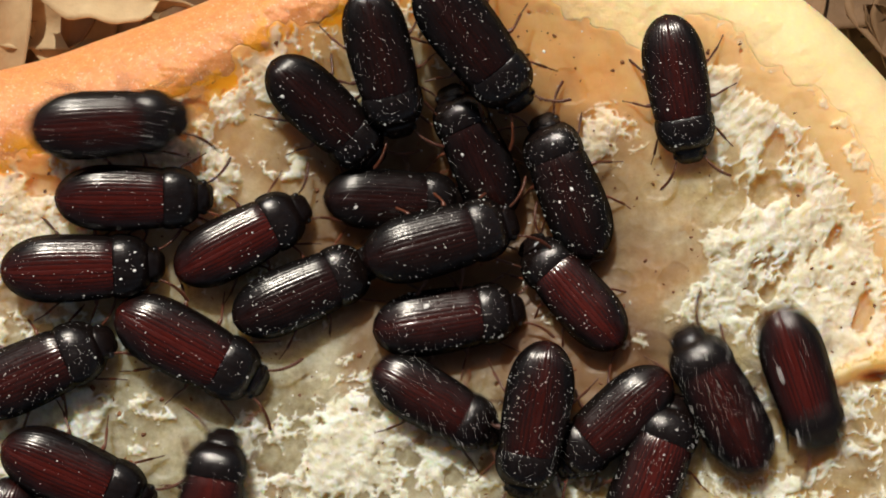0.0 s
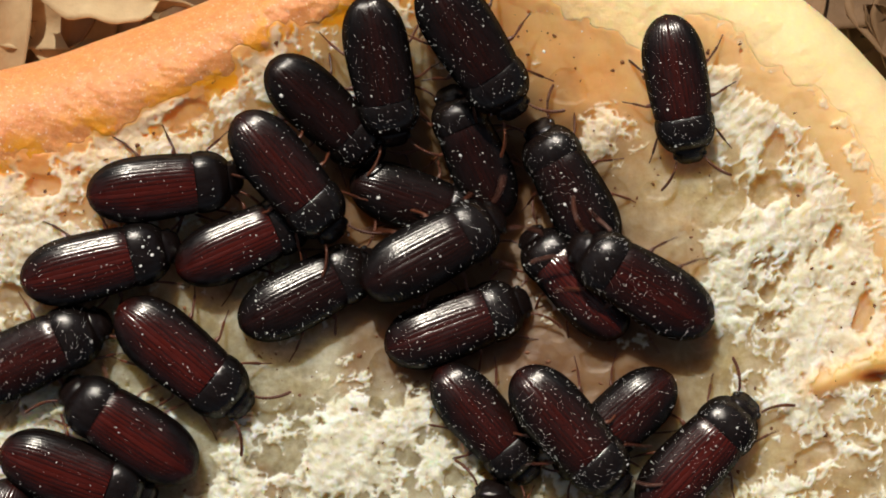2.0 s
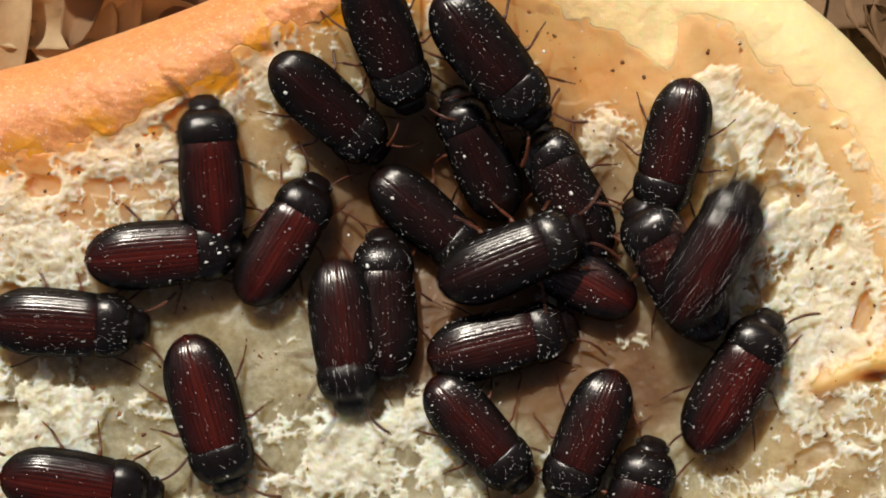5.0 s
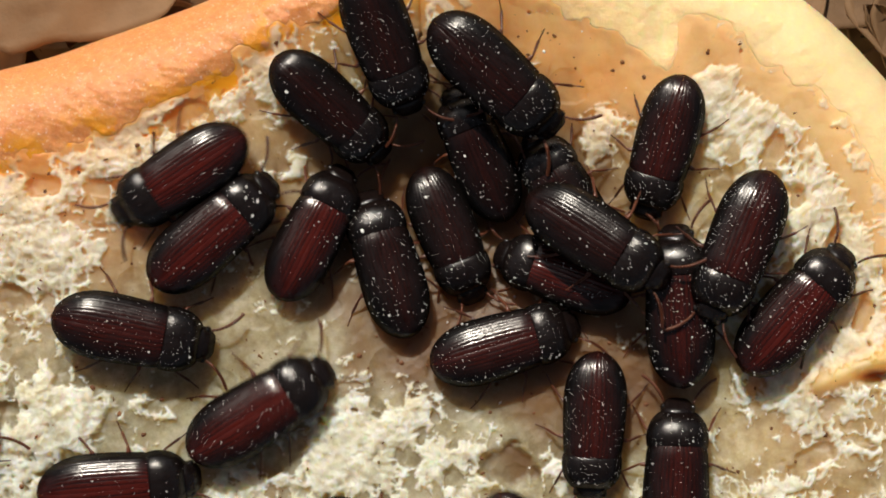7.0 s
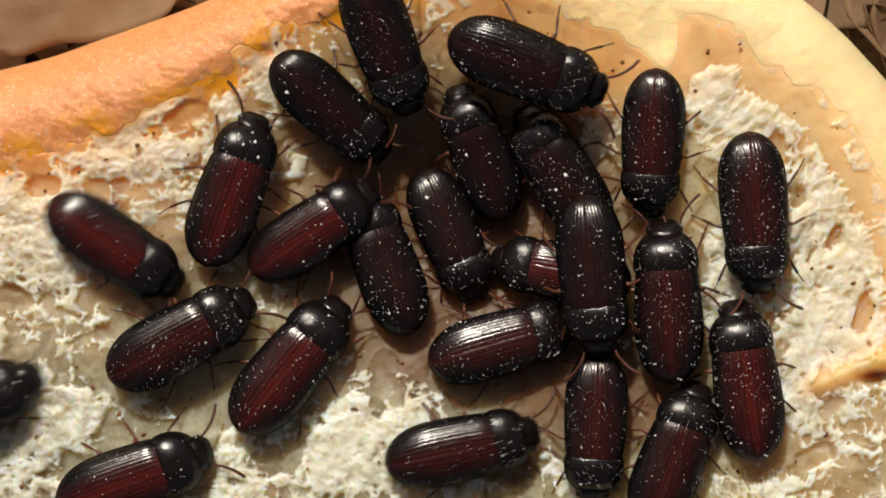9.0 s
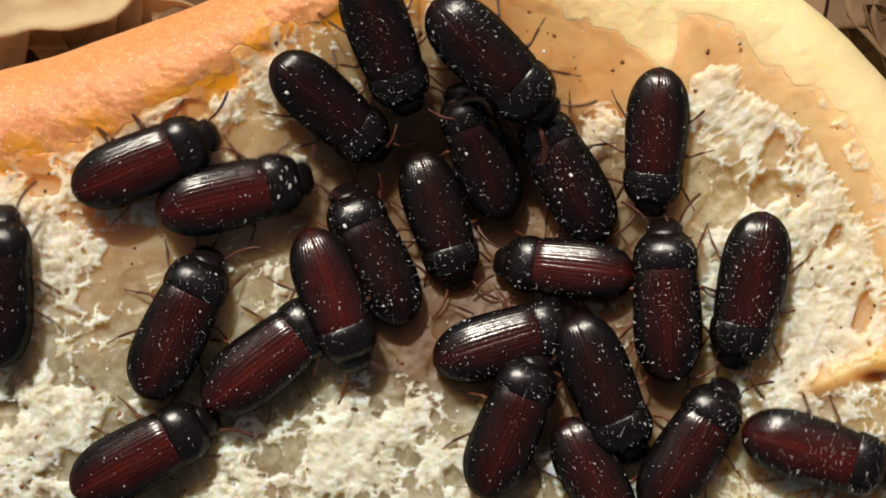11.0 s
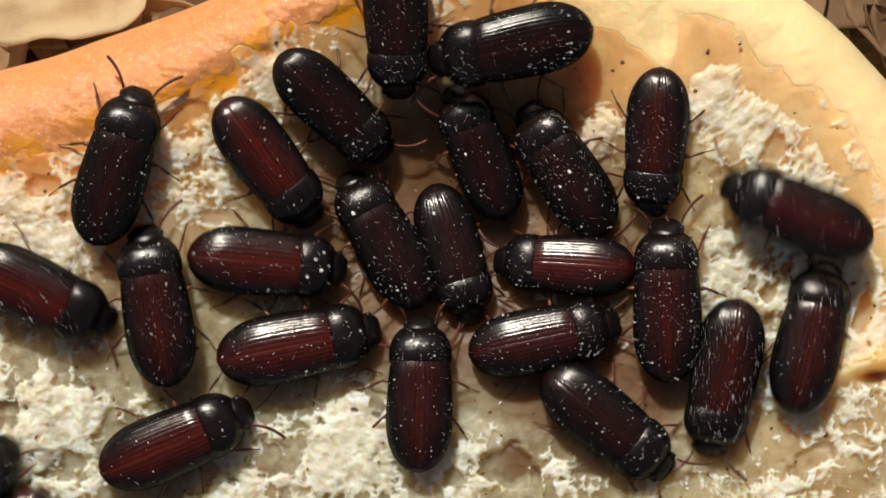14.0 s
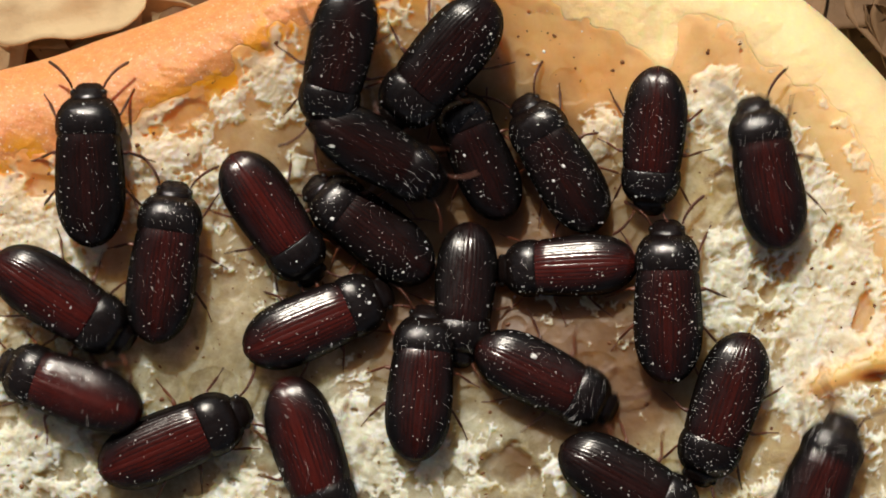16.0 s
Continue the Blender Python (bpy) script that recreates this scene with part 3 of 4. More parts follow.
def beetle(dusty, seed, size, tone, spots=()):
    root = new("darkling_beetle")
    root.scale = (size, size, size)
    for side in (1, -1):
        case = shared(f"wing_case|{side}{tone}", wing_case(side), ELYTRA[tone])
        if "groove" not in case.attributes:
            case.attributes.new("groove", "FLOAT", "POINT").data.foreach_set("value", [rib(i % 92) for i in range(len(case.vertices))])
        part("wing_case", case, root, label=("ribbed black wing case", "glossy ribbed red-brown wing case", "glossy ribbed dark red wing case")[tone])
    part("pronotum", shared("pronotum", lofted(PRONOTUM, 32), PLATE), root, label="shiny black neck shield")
    head = part("head", shared("head", lofted(HEAD), PLATE), root, label="black head")
    for side in (1, -1):
        part("eye", shared("eye", lofted(EYE_RINGS, 12), EYE_MAT), head, (0, 1.36 * side, -0.35))
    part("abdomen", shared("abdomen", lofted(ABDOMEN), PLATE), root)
    limbs = []
    for side in (1, -1):
        part_at = (6.6, 1.15 * side, 1.3)
        limbs.append((part("antenna", shared(f"antenna|{side}", feeler_shape(side), LEG), root, part_at, "beaded reddish-brown antenna"), part_at, side, -1))
        for k, (key, ((hx, hy, hz), ends, _)) in enumerate(HIPS.items()):
            at = (hx, hy * side, hz)
            limbs.append((part("leg", shared(f"leg|{key}{side}", leg_shape(side, ends), LEG), root, at, "jointed reddish-brown leg"), at, side, k))
    n, word = DUST_AMOUNT[dusty]
    tagged(part("dust", shared(f"dust|{dusty}{seed % 3}", dust_shape(n, dusty * 10 + seed % 3), DUST, False), root, label="white flour specks"), kind="stuff")
    for x, y, r in spots:
        z = back_height(x, y) + 0.07
        part("flour_spot", shared(f"flour_spot|{r}", spot_shape(r), DUST, False), root, (x, y, z), "white flour spot")
    tagged(root, f"{('glossy black, shade-toned', 'glossy dark brown', 'glossy dark red')[tone]} beetle, {word} dusted with flour, on bread", "beetle", "beetles on the bread")
    return root, limbs


def on(x, y, heading, lift=0.0, lift_head=0.0):
    """A beetle's pose on the bread: mm, degrees, and how far tail and head are raised on its fellows."""
    h = radians(heading)
    c, s = math.cos(h), math.sin(h)
    tail, head = height(x - 5 * c, y - 5 * s) + lift, height(x + 5 * c, y + 5 * s) + lift_head
    left, right = height(x - 2 * s, y + 2 * c), height(x + 2 * s, y - 2 * c)
    z = max(0.5 * (tail + head), 0.5 * (left + right) + 0.5 * (lift + lift_head) - 0.6)
    return pose(x * MM, y * MM, z * MM, math.degrees(math.atan2(left - right, 4.0)) * 0.7, -math.degrees(math.atan2(head - tail, 10.0)) * 0.65, heading)


# ---- litter round the bread ----
def build_ground():
    verts, faces, n = [], [], 40
    rings = [0.0, 0.05, 0.08, 0.12, 0.2, 0.5, 2.0, 10.0, 60.0, 400.0]
    for r in rings[1:]:
        for k in range(n):
            a = 2 * math.pi * k / n
            verts.append((r * math.cos(a), r * math.sin(a), GROUND * MM + 0.0015 * noise.noise(Vector((r * 60 * math.cos(a), r * 60 * math.sin(a), 3)))))
    for i in range(len(rings) - 2):
        for k in range(n):
            a, b = i * n + k, i * n + (k + 1) % n
            faces.append((a, a + n, b + n, b))
    faces.append(tuple(range(n)))
    tagged(mesh_object("ground", verts, faces, SOIL), "brown litter floor", kind="structure")


def flake_mesh(seed, long, wide, curl, rough=0.5):
    rng = random.Random(seed)
    nu, nv, verts, faces = 20, 13, [], []
    for i in range(nu):
        u = i / (nu - 1) * 2 - 1
        w = wide * (1 - abs(u) ** 3.5) ** 0.5 * (1 + 0.25 * noise.noise(Vector((u * 2, seed, 0)))) + 0.05
        for j in range(nv):
            v = j / (nv - 1) * 2 - 1
            z = curl * (v * v - 0.4) + rough * (noise.noise(Vector((u * 1.6, v * 1.2, seed * 3.1))) + 0.5 * noise.noise(Vector((u * 4.1, v * 2.7, seed * 1.7))))
            verts.append((u * long, v * w, z))
    m = len(verts)
    verts += [(x, y, z - 0.5) for x, y, z in verts]
    for i in range(nu - 1):
        for j in range(nv - 1):
            a = i * nv + j
            faces += [(a, a + nv, a + nv + 1, a + 1), (m + a, m + a + 1, m + a + nv + 1, m + a + nv)]
    rim = [j for j in range(nv)] + [i * nv + nv - 1 for i in range(1, nu)] + [(nu - 1) * nv + j for j in range(nv - 2, -1, -1)] + [i * nv for i in range(nu - 2, 0, -1)]
    for a, b in zip(rim, rim[1:] + rim[:1]):
        faces.append((a, b, m + b, m + a))
    return [[c * MM for c in v] for v in verts], faces


FLAKES = []


def build_litter():
    rng = random.Random(11)
    kinds = []
    for k, (a, b, c) in enumerate(((9, 4.4, 1.0), (12, 2.8, 1.3), (8, 5.0, 0.9), (11, 2.0, 1.0), (7, 3.4, -1.2), (6, 2.8, 0.8))):
        ob = mesh_object("bran_flake", *flake_mesh(k + 1, a, b, c), FLAKE)
        tagged(ob, "pale dry curled bran flake lying in litter", "flake", "litter flakes")
        kinds.append(ob)
    n = 0
    spots = []
    for cx, cy, count, sx, sy in ((-38, 27, 44, 10, 6), (44, 24, 44, 7, 7), (-15, 36, 16, 20, 4), (20, 38, 16, 20, 4)):
        for _ in range(count):
            x, y = rng.gauss(cx, sx), rng.gauss(cy, sy)
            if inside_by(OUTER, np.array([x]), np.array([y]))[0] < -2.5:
                spots.append((x, y))
    for ob in list(kinds):
        dull = copy_thing(ob, pose(0, 0, 0))
        dull.data = ob.data.copy()
        dull.data.materials[0] = BROWN_FLAKE
        kinds.append(tagged(dull, "brown dry curled bran flake lying in litter"))
    rng.shuffle(kinds)
    for i, (x, y) in enumerate(spots):
        m = pose(x * MM, y * MM, (GROUND + 1.5 + 5 * rng.random()) * MM, rng.uniform(-14, 14), rng.uniform(-14, 14), rng.uniform(0, 360))
        if i < len(kinds):
            kinds[i].matrix_basis = m
        else:
            dull = x > 0 or rng.random() < 0.35
            copy_thing(rng.choice([k for k in kinds if (k.data.materials[0] == BROWN_FLAKE) == dull]), m)

    for seed, long, wide, x, y, z, mat, word in ((21, 11, 5.5, -75, 30, -22.0, BROWN_FLAKE, "brown"), (22, 9, 4.6, -62, 44, -20.0, FLAKE, "pale"), (23, 7, 3.6, -36, 27, -20.5, FLAKE, "pale")):
        big = mesh_object("bran_flake", *flake_mesh(seed, long, wide, 0.9, 1.1), mat)
        tagged(big, f"large {word} bran flake dragged through the litter", "flake", "litter flakes")
        big.matrix_basis = pose(x * MM, y * MM, z * MM)
        FLAKES.append(big)


def build_crumbs():
    """Frass and dark specks over the crumb, and loose crumbs."""
    rng = random.Random(5)
    for name, label, mat, count, lo, hi in (("frass", "brown specks of frass on crumb", FRASS, 620, 0.06, 0.30), ("loose_crumbs", "tiny white loose crumbs", DUST, 160, 0.06, 0.22)):
        xs, ys = np.array([rng.uniform(-41, 41) for _ in range(count * 2)]), np.array([rng.uniform(-24, 22) for _ in range(count * 2)])
        z, di, do, dry, hollow = bread_form(xs, ys)
        verts, faces = [], []
        done = 0
        for x, y, h, d, f in zip(xs, ys, z, di, dry):
            if d < 0.3 or done >= count:
                continue
            if name == "frass" and f > 0.1 and rng.random() < 0.6:
                continue
            done += 1
            r, n, a0, el = lo + (hi - lo) * rng.random() ** 2.5, len(verts), rng.uniform(0, 6), rng.uniform(0.35, 1)
            h = h + 0.6 * (f > 0.1)
            for k in range(5):
                a = 2 * math.pi * k / 5
                px, py = r * math.cos(a) * rng.uniform(0.8, 1.3), r * el * math.sin(a) * rng.uniform(0.8, 1.3)
                verts.append((x + px * math.cos(a0) - py * math.sin(a0), y + px * math.sin(a0) + py * math.cos(a0), h))
            verts += [(x, y, h + r * 0.7), (x, y, h - 0.3)]
            for k in range(5):
                a, b = n + k, n + (k + 1) % 5
                faces += [(a, b, n + 5), (b, a, n + 6)]
        tagged(mesh_object(name, [[c * MM for c in v] for v in verts], faces, mat, smooth=False), label, "debris", kind="stuff")


build_ground()
build_litter()
build_crumbs()


# ---- motion: seconds, place in mm, heading in degrees, lift of tail and head ----
def legs(limbs, rows):
    """Swing legs and antennae with the way that the body goes."""
    times = [k * 0.25 for k in range(65)]
    xs = [m.translation for _, m in rows]
    hd = [m.to_euler().z for _, m in rows]
    for n, (ob, at, side, k) in enumerate(limbs):
        keys, phase, last = [], 0.9 * n, None
        for t in times:
            i = max(j for j in range(len(rows)) if rows[j][0] <= t + 1e-6)
            j = min(i + 1, len(rows) - 1)
            span = max(rows[j][0] - rows[i][0], 0.1)
            turn = abs((hd[j] - hd[i] + math.pi) % (2 * math.pi) - math.pi)
            pace = min(1.0, ((xs[j] - xs[i]).length / MM + 3 * turn) / span / 8.0)
            phase += 2.1 * pace
            gait = math.pi * ((k + (side > 0)) % 2)
            swing = (16 * pace if k >= 0 else 5 + 8 * pace) * math.sin(phase + gait) + 4 * math.sin(1.7 * n)
            m = pose(at[0] * MM, at[1] * MM, at[2] * MM, 0, 0, swing)
            if last is None or abs(swing - last) > 0.3 or t in (0, 16):
                keys.append((t, m))
                last = swing
        walk(ob, keys)


def motions():
    body, limbs = beetle(3, 0, 0.953, 1)
    rows = [
        (0, on(21.7, 14.5, -80)), (2.5, on(21.7, 14.5, -80)), (3, on(21.0, 14.2, -78)), (3.5, on(21.3, 10.8, -85)), (4, on(20.3, 9.5, -90)),
        (4.2, on(20.8, 9.0, -94)), (6.3, on(21.2, 8.8, -108)), (6.5, on(20.3, 9.2, -107)), (7, on(20.4, 9.2, -106)), (7.5, on(19.8, 9.1, -98)),
        (8, on(19.9, 9.1, -99)), (8.5, on(19.2, 9.5, -94)), (9, on(19.4, 9.6, -93)), (9.2, on(19.4, 9.6, -95)), (11.3, on(19.7, 9.7, -94)),
        (15.5, on(19.7, 9.7, -94)), (16, on(19.5, 9.8, -94)),
    ]
    walk(body, rows)
    legs(limbs, rows)
    body, limbs = beetle(4, 1, 1.044, 1)
    rows = [
        (0, on(25.4, -13.7, 118)), (0.5, on(23.3, -7.1, 127)), (1, on(21.6, -5.4, 128)), (1.5, on(19.2, -2.9, 138, 0.0, 2.1)),
        (2, on(17.8, -2.9, 149, 0.0, 3.9)), (2.5, on(18.0, -5.6, -180, 0.0, 3.0)), (3, on(18.3, -3.4, 158, 0.0, 3.9)),
        (3.5, on(19.2, -1.7, 145, 0.0, 2.1)), (4, on(21.9, 0.3, 122, 0.0, 2.1)), (4.2, on(21.6, 0.4, 126, 0.0, 2.1)), (6.3, on(21.0, -5.3, 101)),
        (7, on(21.8, -5.0, 93)), (7.5, on(21.6, -4.9, 94)), (8, on(21.0, -4.7, 95)), (8.5, on(20.9, -4.6, 96)), (9, on(20.8, -4.6, 93)),
        (9.2, on(20.8, -4.6, 93)), (11.3, on(20.7, -4.5, 92)), (16, on(20.8, -4.6, 91)),
    ]
    walk(body, rows)
    legs(limbs, rows)
    body, limbs = beetle(1, 2, 0.994, 2, [(-1.4, -1.4, 0.3), (4.6, -1.7, 0.22)])
    rows = [
        (0, on(33.1, -12.0, -72)), (0.5, on(36.3, -25.0, -83)), (1, on(38.0, -27.8, -83)), (1.5, on(39.8, -32.7, -82)), (3, on(41.4, -41.6, -82)),
        (16, on(41.4, -41.6, -82)),
    ]
    walk(body, rows)
    legs(limbs, rows)
    body, limbs = beetle(3, 3, 0.985, 0)
    rows = [
        (0, on(-5.5, 17.0, -76, 0.9, 1.7)), (0.5, on(-5.6, 16.3, -79, 0.9, 1.7)), (2, on(-5.7, 16.3, -79, 0.9, 1.7)),
        (2.5, on(-5.7, 17.0, -78, 0.9, 1.7)), (3, on(-5.5, 19.2, -66, 0.9, 1.3)), (3.5, on(-5.3, 19.2, -69, 0.9, 1.3)),
        (4.2, on(-5.0, 19.1, -69, 0.9, 1.3)), (6.3, on(-5.3, 18.9, -69, 0.9, 1.3)), (9.2, on(-5.3, 18.9, -69, 0.9, 1.3)),
        (12.5, on(-5.3, 18.9, -69, 0.9, 1.3)), (13, on(-5.1, 17.8, -69, 0.9, 1.3)), (13.5, on(-4.2, 18.7, -85, 0.9, 1.3)),
        (14, on(-4.3, 20.7, -88, 0.9, 1.3)), (14.5, on(-6.3, 21.1, -88, 0.9, 1.3)), (15, on(-8.3, 22.4, -90, 0.9, 1.3)),
        (15.5, on(-8.4, 19.0, -119, 0.9, 1.3)), (16, on(-9.8, 17.2, -103, 0.9, 2.6)),
    ]
    walk(body, rows)
    legs(limbs, rows)
    body, limbs = beetle(3, 4, 1.060, 0)
    rows = [
        (0, on(3.0, 18.9, -52, 1.3, 2.1)), (0.5, on(2.9, 18.5, -56, 1.3, 2.1)), (2.5, on(2.9, 18.5, -57, 1.3, 2.1)),
        (3, on(2.9, 18.5, -58, 1.3, 2.1)), (3.5, on(3.2, 18.3, -60, 1.3, 2.6)), (4, on(3.2, 17.6, -62, 1.3, 3.0)),
        (4.2, on(3.4, 17.5, -62, 1.3, 3.0)), (6.3, on(5.7, 17.1, -30, 1.7, 2.6)), (6.5, on(5.7, 17.1, -30, 1.7, 2.6)),
        (7, on(5.1, 15.9, -42, 1.7, 3.0)), (7.5, on(5.0, 15.8, -43, 1.7, 3.0)), (8, on(5.4, 15.9, -43, 1.7, 3.0)),
        (8.5, on(7.1, 16.6, -28, 1.7, 2.6)), (9, on(8.0, 17.0, -21, 1.3, 2.1)), (9.2, on(8.6, 16.8, -19, 1.3, 2.1)),
        (11.3, on(4.6, 17.4, -59, 1.3, 3.4)), (11.5, on(6.2, 17.7, -74, 1.3, 3.4)), (12, on(6.4, 16.5, -111, 1.3, 3.4)),
        (12.5, on(6.5, 15.9, -118, 1.3, 3.4)), (13, on(5.9, 16.6, -134, 1.3, 3.4)), (13.5, on(6.9, 18.4, -156, 0.9, 2.1)),
        (14, on(5.9, 18.9, -168, 0.9, 1.7)), (14.5, on(3.0, 18.8, -160, 0.9, 1.7)), (15, on(0.8, 18.5, -145, 0.9, 1.7)),
        (15.5, on(0.0, 18.3, -135, 0.9, 1.7)), (16, on(-0.6, 17.0, -131, 0.9, 2.1)),
    ]
    walk(body, rows)
    legs(limbs, rows)
    body, limbs = beetle(2, 5, 0.968, 0, [(-4.6, -1.6, 0.2)])
    rows = [
        (0, on(-10.8, 12.6, -43)), (2.5, on(-10.9, 12.7, -43)), (3, on(-10.9, 12.8, -42)), (3.5, on(-10.6, 13.0, -44)), (4.2, on(-10.5, 13.0, -42)),
        (6.3, on(-10.4, 13.1, -42)), (12.5, on(-10.3, 13.1, -41)), (14, on(-10.1, 13.2, -43)), (14.5, on(-10.4, 12.8, -40)),
        (15, on(-9.9, 12.4, -35)), (15.5, on(-9.3, 11.0, -15, 0.9, 1.3)), (16, on(-5.8, 8.9, -30, 3.0, 3.0)),
    ]
    walk(body, rows)
    legs(limbs, rows)
    body, limbs = beetle(2, 6, 0.930, 0, [(0.5, 1.2, 0.15)])
    rows = [
        (0, on(3.1, 9.4, 115)), (2, on(2.9, 9.3, 114)), (2.5, on(3.1, 9.2, 114)), (8, on(3.4, 9.2, 112)), (9.2, on(3.5, 9.3, 111)),
        (11.3, on(3.5, 9.4, 111)), (16, on(3.3, 9.3, 114)),
    ]
    walk(body, rows)
    legs(limbs, rows)
    body, limbs = beetle(4, 7, 0.987, 0, [(-0.5, -0.6, 0.2), (-1.2, 0.9, 0.15)])
    rows = [
        (0, on(11.8, 6.1, 112)), (0.5, on(12.1, 5.7, 116)), (1, on(12.2, 5.9, 119)), (2, on(12.1, 5.9, 119)), (3, on(12.4, 5.7, 121)),
        (3.5, on(12.3, 5.7, 123)), (4.2, on(12.0, 6.1, 118)), (6.3, on(11.6, 4.6, 116)), (7.5, on(11.7, 5.9, 120)), (8, on(11.6, 7.2, 121)),
        (9.2, on(11.1, 7.4, 122)), (11.3, on(11.8, 7.4, 119)), (12.5, on(12.1, 7.3, 121)), (13.5, on(11.5, 7.6, 123)), (15.5, on(11.5, 7.8, 122)),
        (16, on(10.9, 8.3, 121)),
    ]
    walk(body, rows)
    legs(limbs, rows)
    body, limbs = beetle(2, 8, 1.008, 1)
    rows = [
        (0, on(-29.9, 11.4, 4, 1.3, 1.3)), (0.5, on(-19.1, 9.9, -15, 1.3, 3.0)), (1, on(-15.4, 7.8, -45, 1.7, 3.0)),
        (1.5, on(-14.5, 6.8, -46, 1.7, 3.0)), (2, on(-14.1, 6.4, -50, 1.7, 3.0)), (2.5, on(-12.9, 6.0, -52, 1.7, 3.0)),
        (3, on(-11.7, 3.7, -72, 1.3, 2.1)), (3.5, on(-10.7, 1.6, -95, 1.7, 0.9)), (4, on(-10.5, 0.6, -94, 1.7, 0.9)),
        (4.2, on(-11.2, -0.3, -93, 1.7, 0.9)), (5.2, on(-8.5, -10.5, -82)), (6.3, on(-6.2, -21.7, -79)), (6.5, on(-5.7, -24.6, -77)),
        (7, on(-5.9, -28.2, -39)), (7.25, on(-8.2, -27.4, -6)), (7.5, on(-11.5, -26.1, 73)), (8, on(-10.4, -25.8, 82)), (8.5, on(-3.5, -18.9, 23)),
        (9, on(1.9, -18.3, 12)), (9.2, on(3.1, -17.7, 17)), (10.2, on(6.5, -17.5, 56)), (11.3, on(5.8, -15.1, 83, 0.0, 2.1)),
        (11.5, on(3.1, -14.8, 110, 0.0, 1.7)), (12, on(-1.9, -13.9, 104)), (12.5, on(-3.2, -13.8, 80)), (13, on(-2.2, -13.3, 89)),
        (14.5, on(-2.2, -13.2, 89)), (15, on(-3.0, -13.3, 92)), (15.5, on(-2.4, -12.5, 89)), (16, on(-2.1, -12.3, 85)),
    ]
    walk(body, rows)
    legs(limbs, rows)
    body, limbs = beetle(1, 9, 0.959, 2)
    rows = [
        (0, on(-18.4, 1.0, 28)), (0.5, on(-18.0, 1.0, 23)), (1, on(-18.4, 0.8, 23)), (2, on(-18.1, 0.8, 24)), (2.5, on(-17.9, 0.8, 25)),
        (3, on(-17.5, 1.0, 30)), (3.5, on(-17.4, 1.2, 32)), (4, on(-16.2, 1.2, 40)), (4.2, on(-16.3, 1.0, 45)), (6.3, on(-11.6, 1.2, 65)),
        (6.5, on(-11.6, 1.3, 64)), (7, on(-12.2, 1.6, 63)), (7.5, on(-12.4, 1.8, 64)), (8, on(-12.7, 2.1, 64)), (8.5, on(-12.8, 2.2, 62)),
        (9, on(-11.8, 1.9, 34, 0.0, 2.1)), (9.2, on(-11.6, 1.1, 28, 0.0, 3.0)), (10.2, on(-9.1, -3.5, -37, 2.6, 2.6)),
        (11.3, on(-10.3, -6.9, -80, 1.7, 1.7)), (11.5, on(-9.1, -8.6, -88, 2.1, 1.7)), (12, on(-9.4, -9.4, -106, 2.6, 0.9)),
        (12.5, on(-9.6, -13.0, -98, 1.3, 0.0)), (13, on(-9.7, -26.6, -92)), (13.5, on(-9.8, -36.4, -92)), (16, on(-9.8, -36.4, -92)),
    ]
    walk(body, rows)
    legs(limbs, rows)
    body, limbs = beetle(2, 10, 1.025, 2, [(4.0, 0.6, 0.14), (4.6, -0.3, 0.16), (3.4, -1.0, 0.13), (4.7, 1.3, 0.12)])
    rows = [
        (0, on(-32.7, -1.6, 2)), (0.5, on(-32.7, -1.6, 2)), (1, on(-32.1, -1.3, 9)), (1.5, on(-31.4, -1.5, 13)), (2, on(-31.1, -1.2, 14)),
        (2.5, on(-30.9, -1.0, 12)), (3, on(-30.7, -0.9, 4)), (3.5, on(-30.4, -0.8, 2)), (4, on(-28.3, -0.5, 4)), (4.2, on(-27.7, -0.5, 1)),
        (6.3, on(-22.5, 0.1, 16)), (6.5, on(-22.4, 0.2, 18)), (7, on(-21.1, 1.8, 41)), (7.5, on(-21.2, 2.2, 50)), (8, on(-20.0, 4.3, 61)),
        (8.5, on(-19.3, 4.8, 66)), (9, on(-19.6, 5.7, 70)), (9.2, on(-19.2, 5.5, 63)), (10.2, on(-19.2, 6.2, 42)), (11.3, on(-18.9, 3.5, -12)),
        (11.5, on(-17.9, 2.1, -28)), (12, on(-18.3, 1.5, -30)), (12.5, on(-18.2, 2.1, -28)), (13, on(-17.7, 2.0, -27)), (13.5, on(-17.5, 1.7, -25)),
        (14, on(-16.1, -1.3, -5)), (14.5, on(-15.2, -2.0, -5)), (15, on(-13.3, -3.3, -6)), (15.5, on(-12.0, -5.6, 17)), (16, on(-11.4, -6.7, 23)),
    ]
    walk(body, rows)
    legs(limbs, rows)
    body, limbs = beetle(1, 11, 0.989, 2)
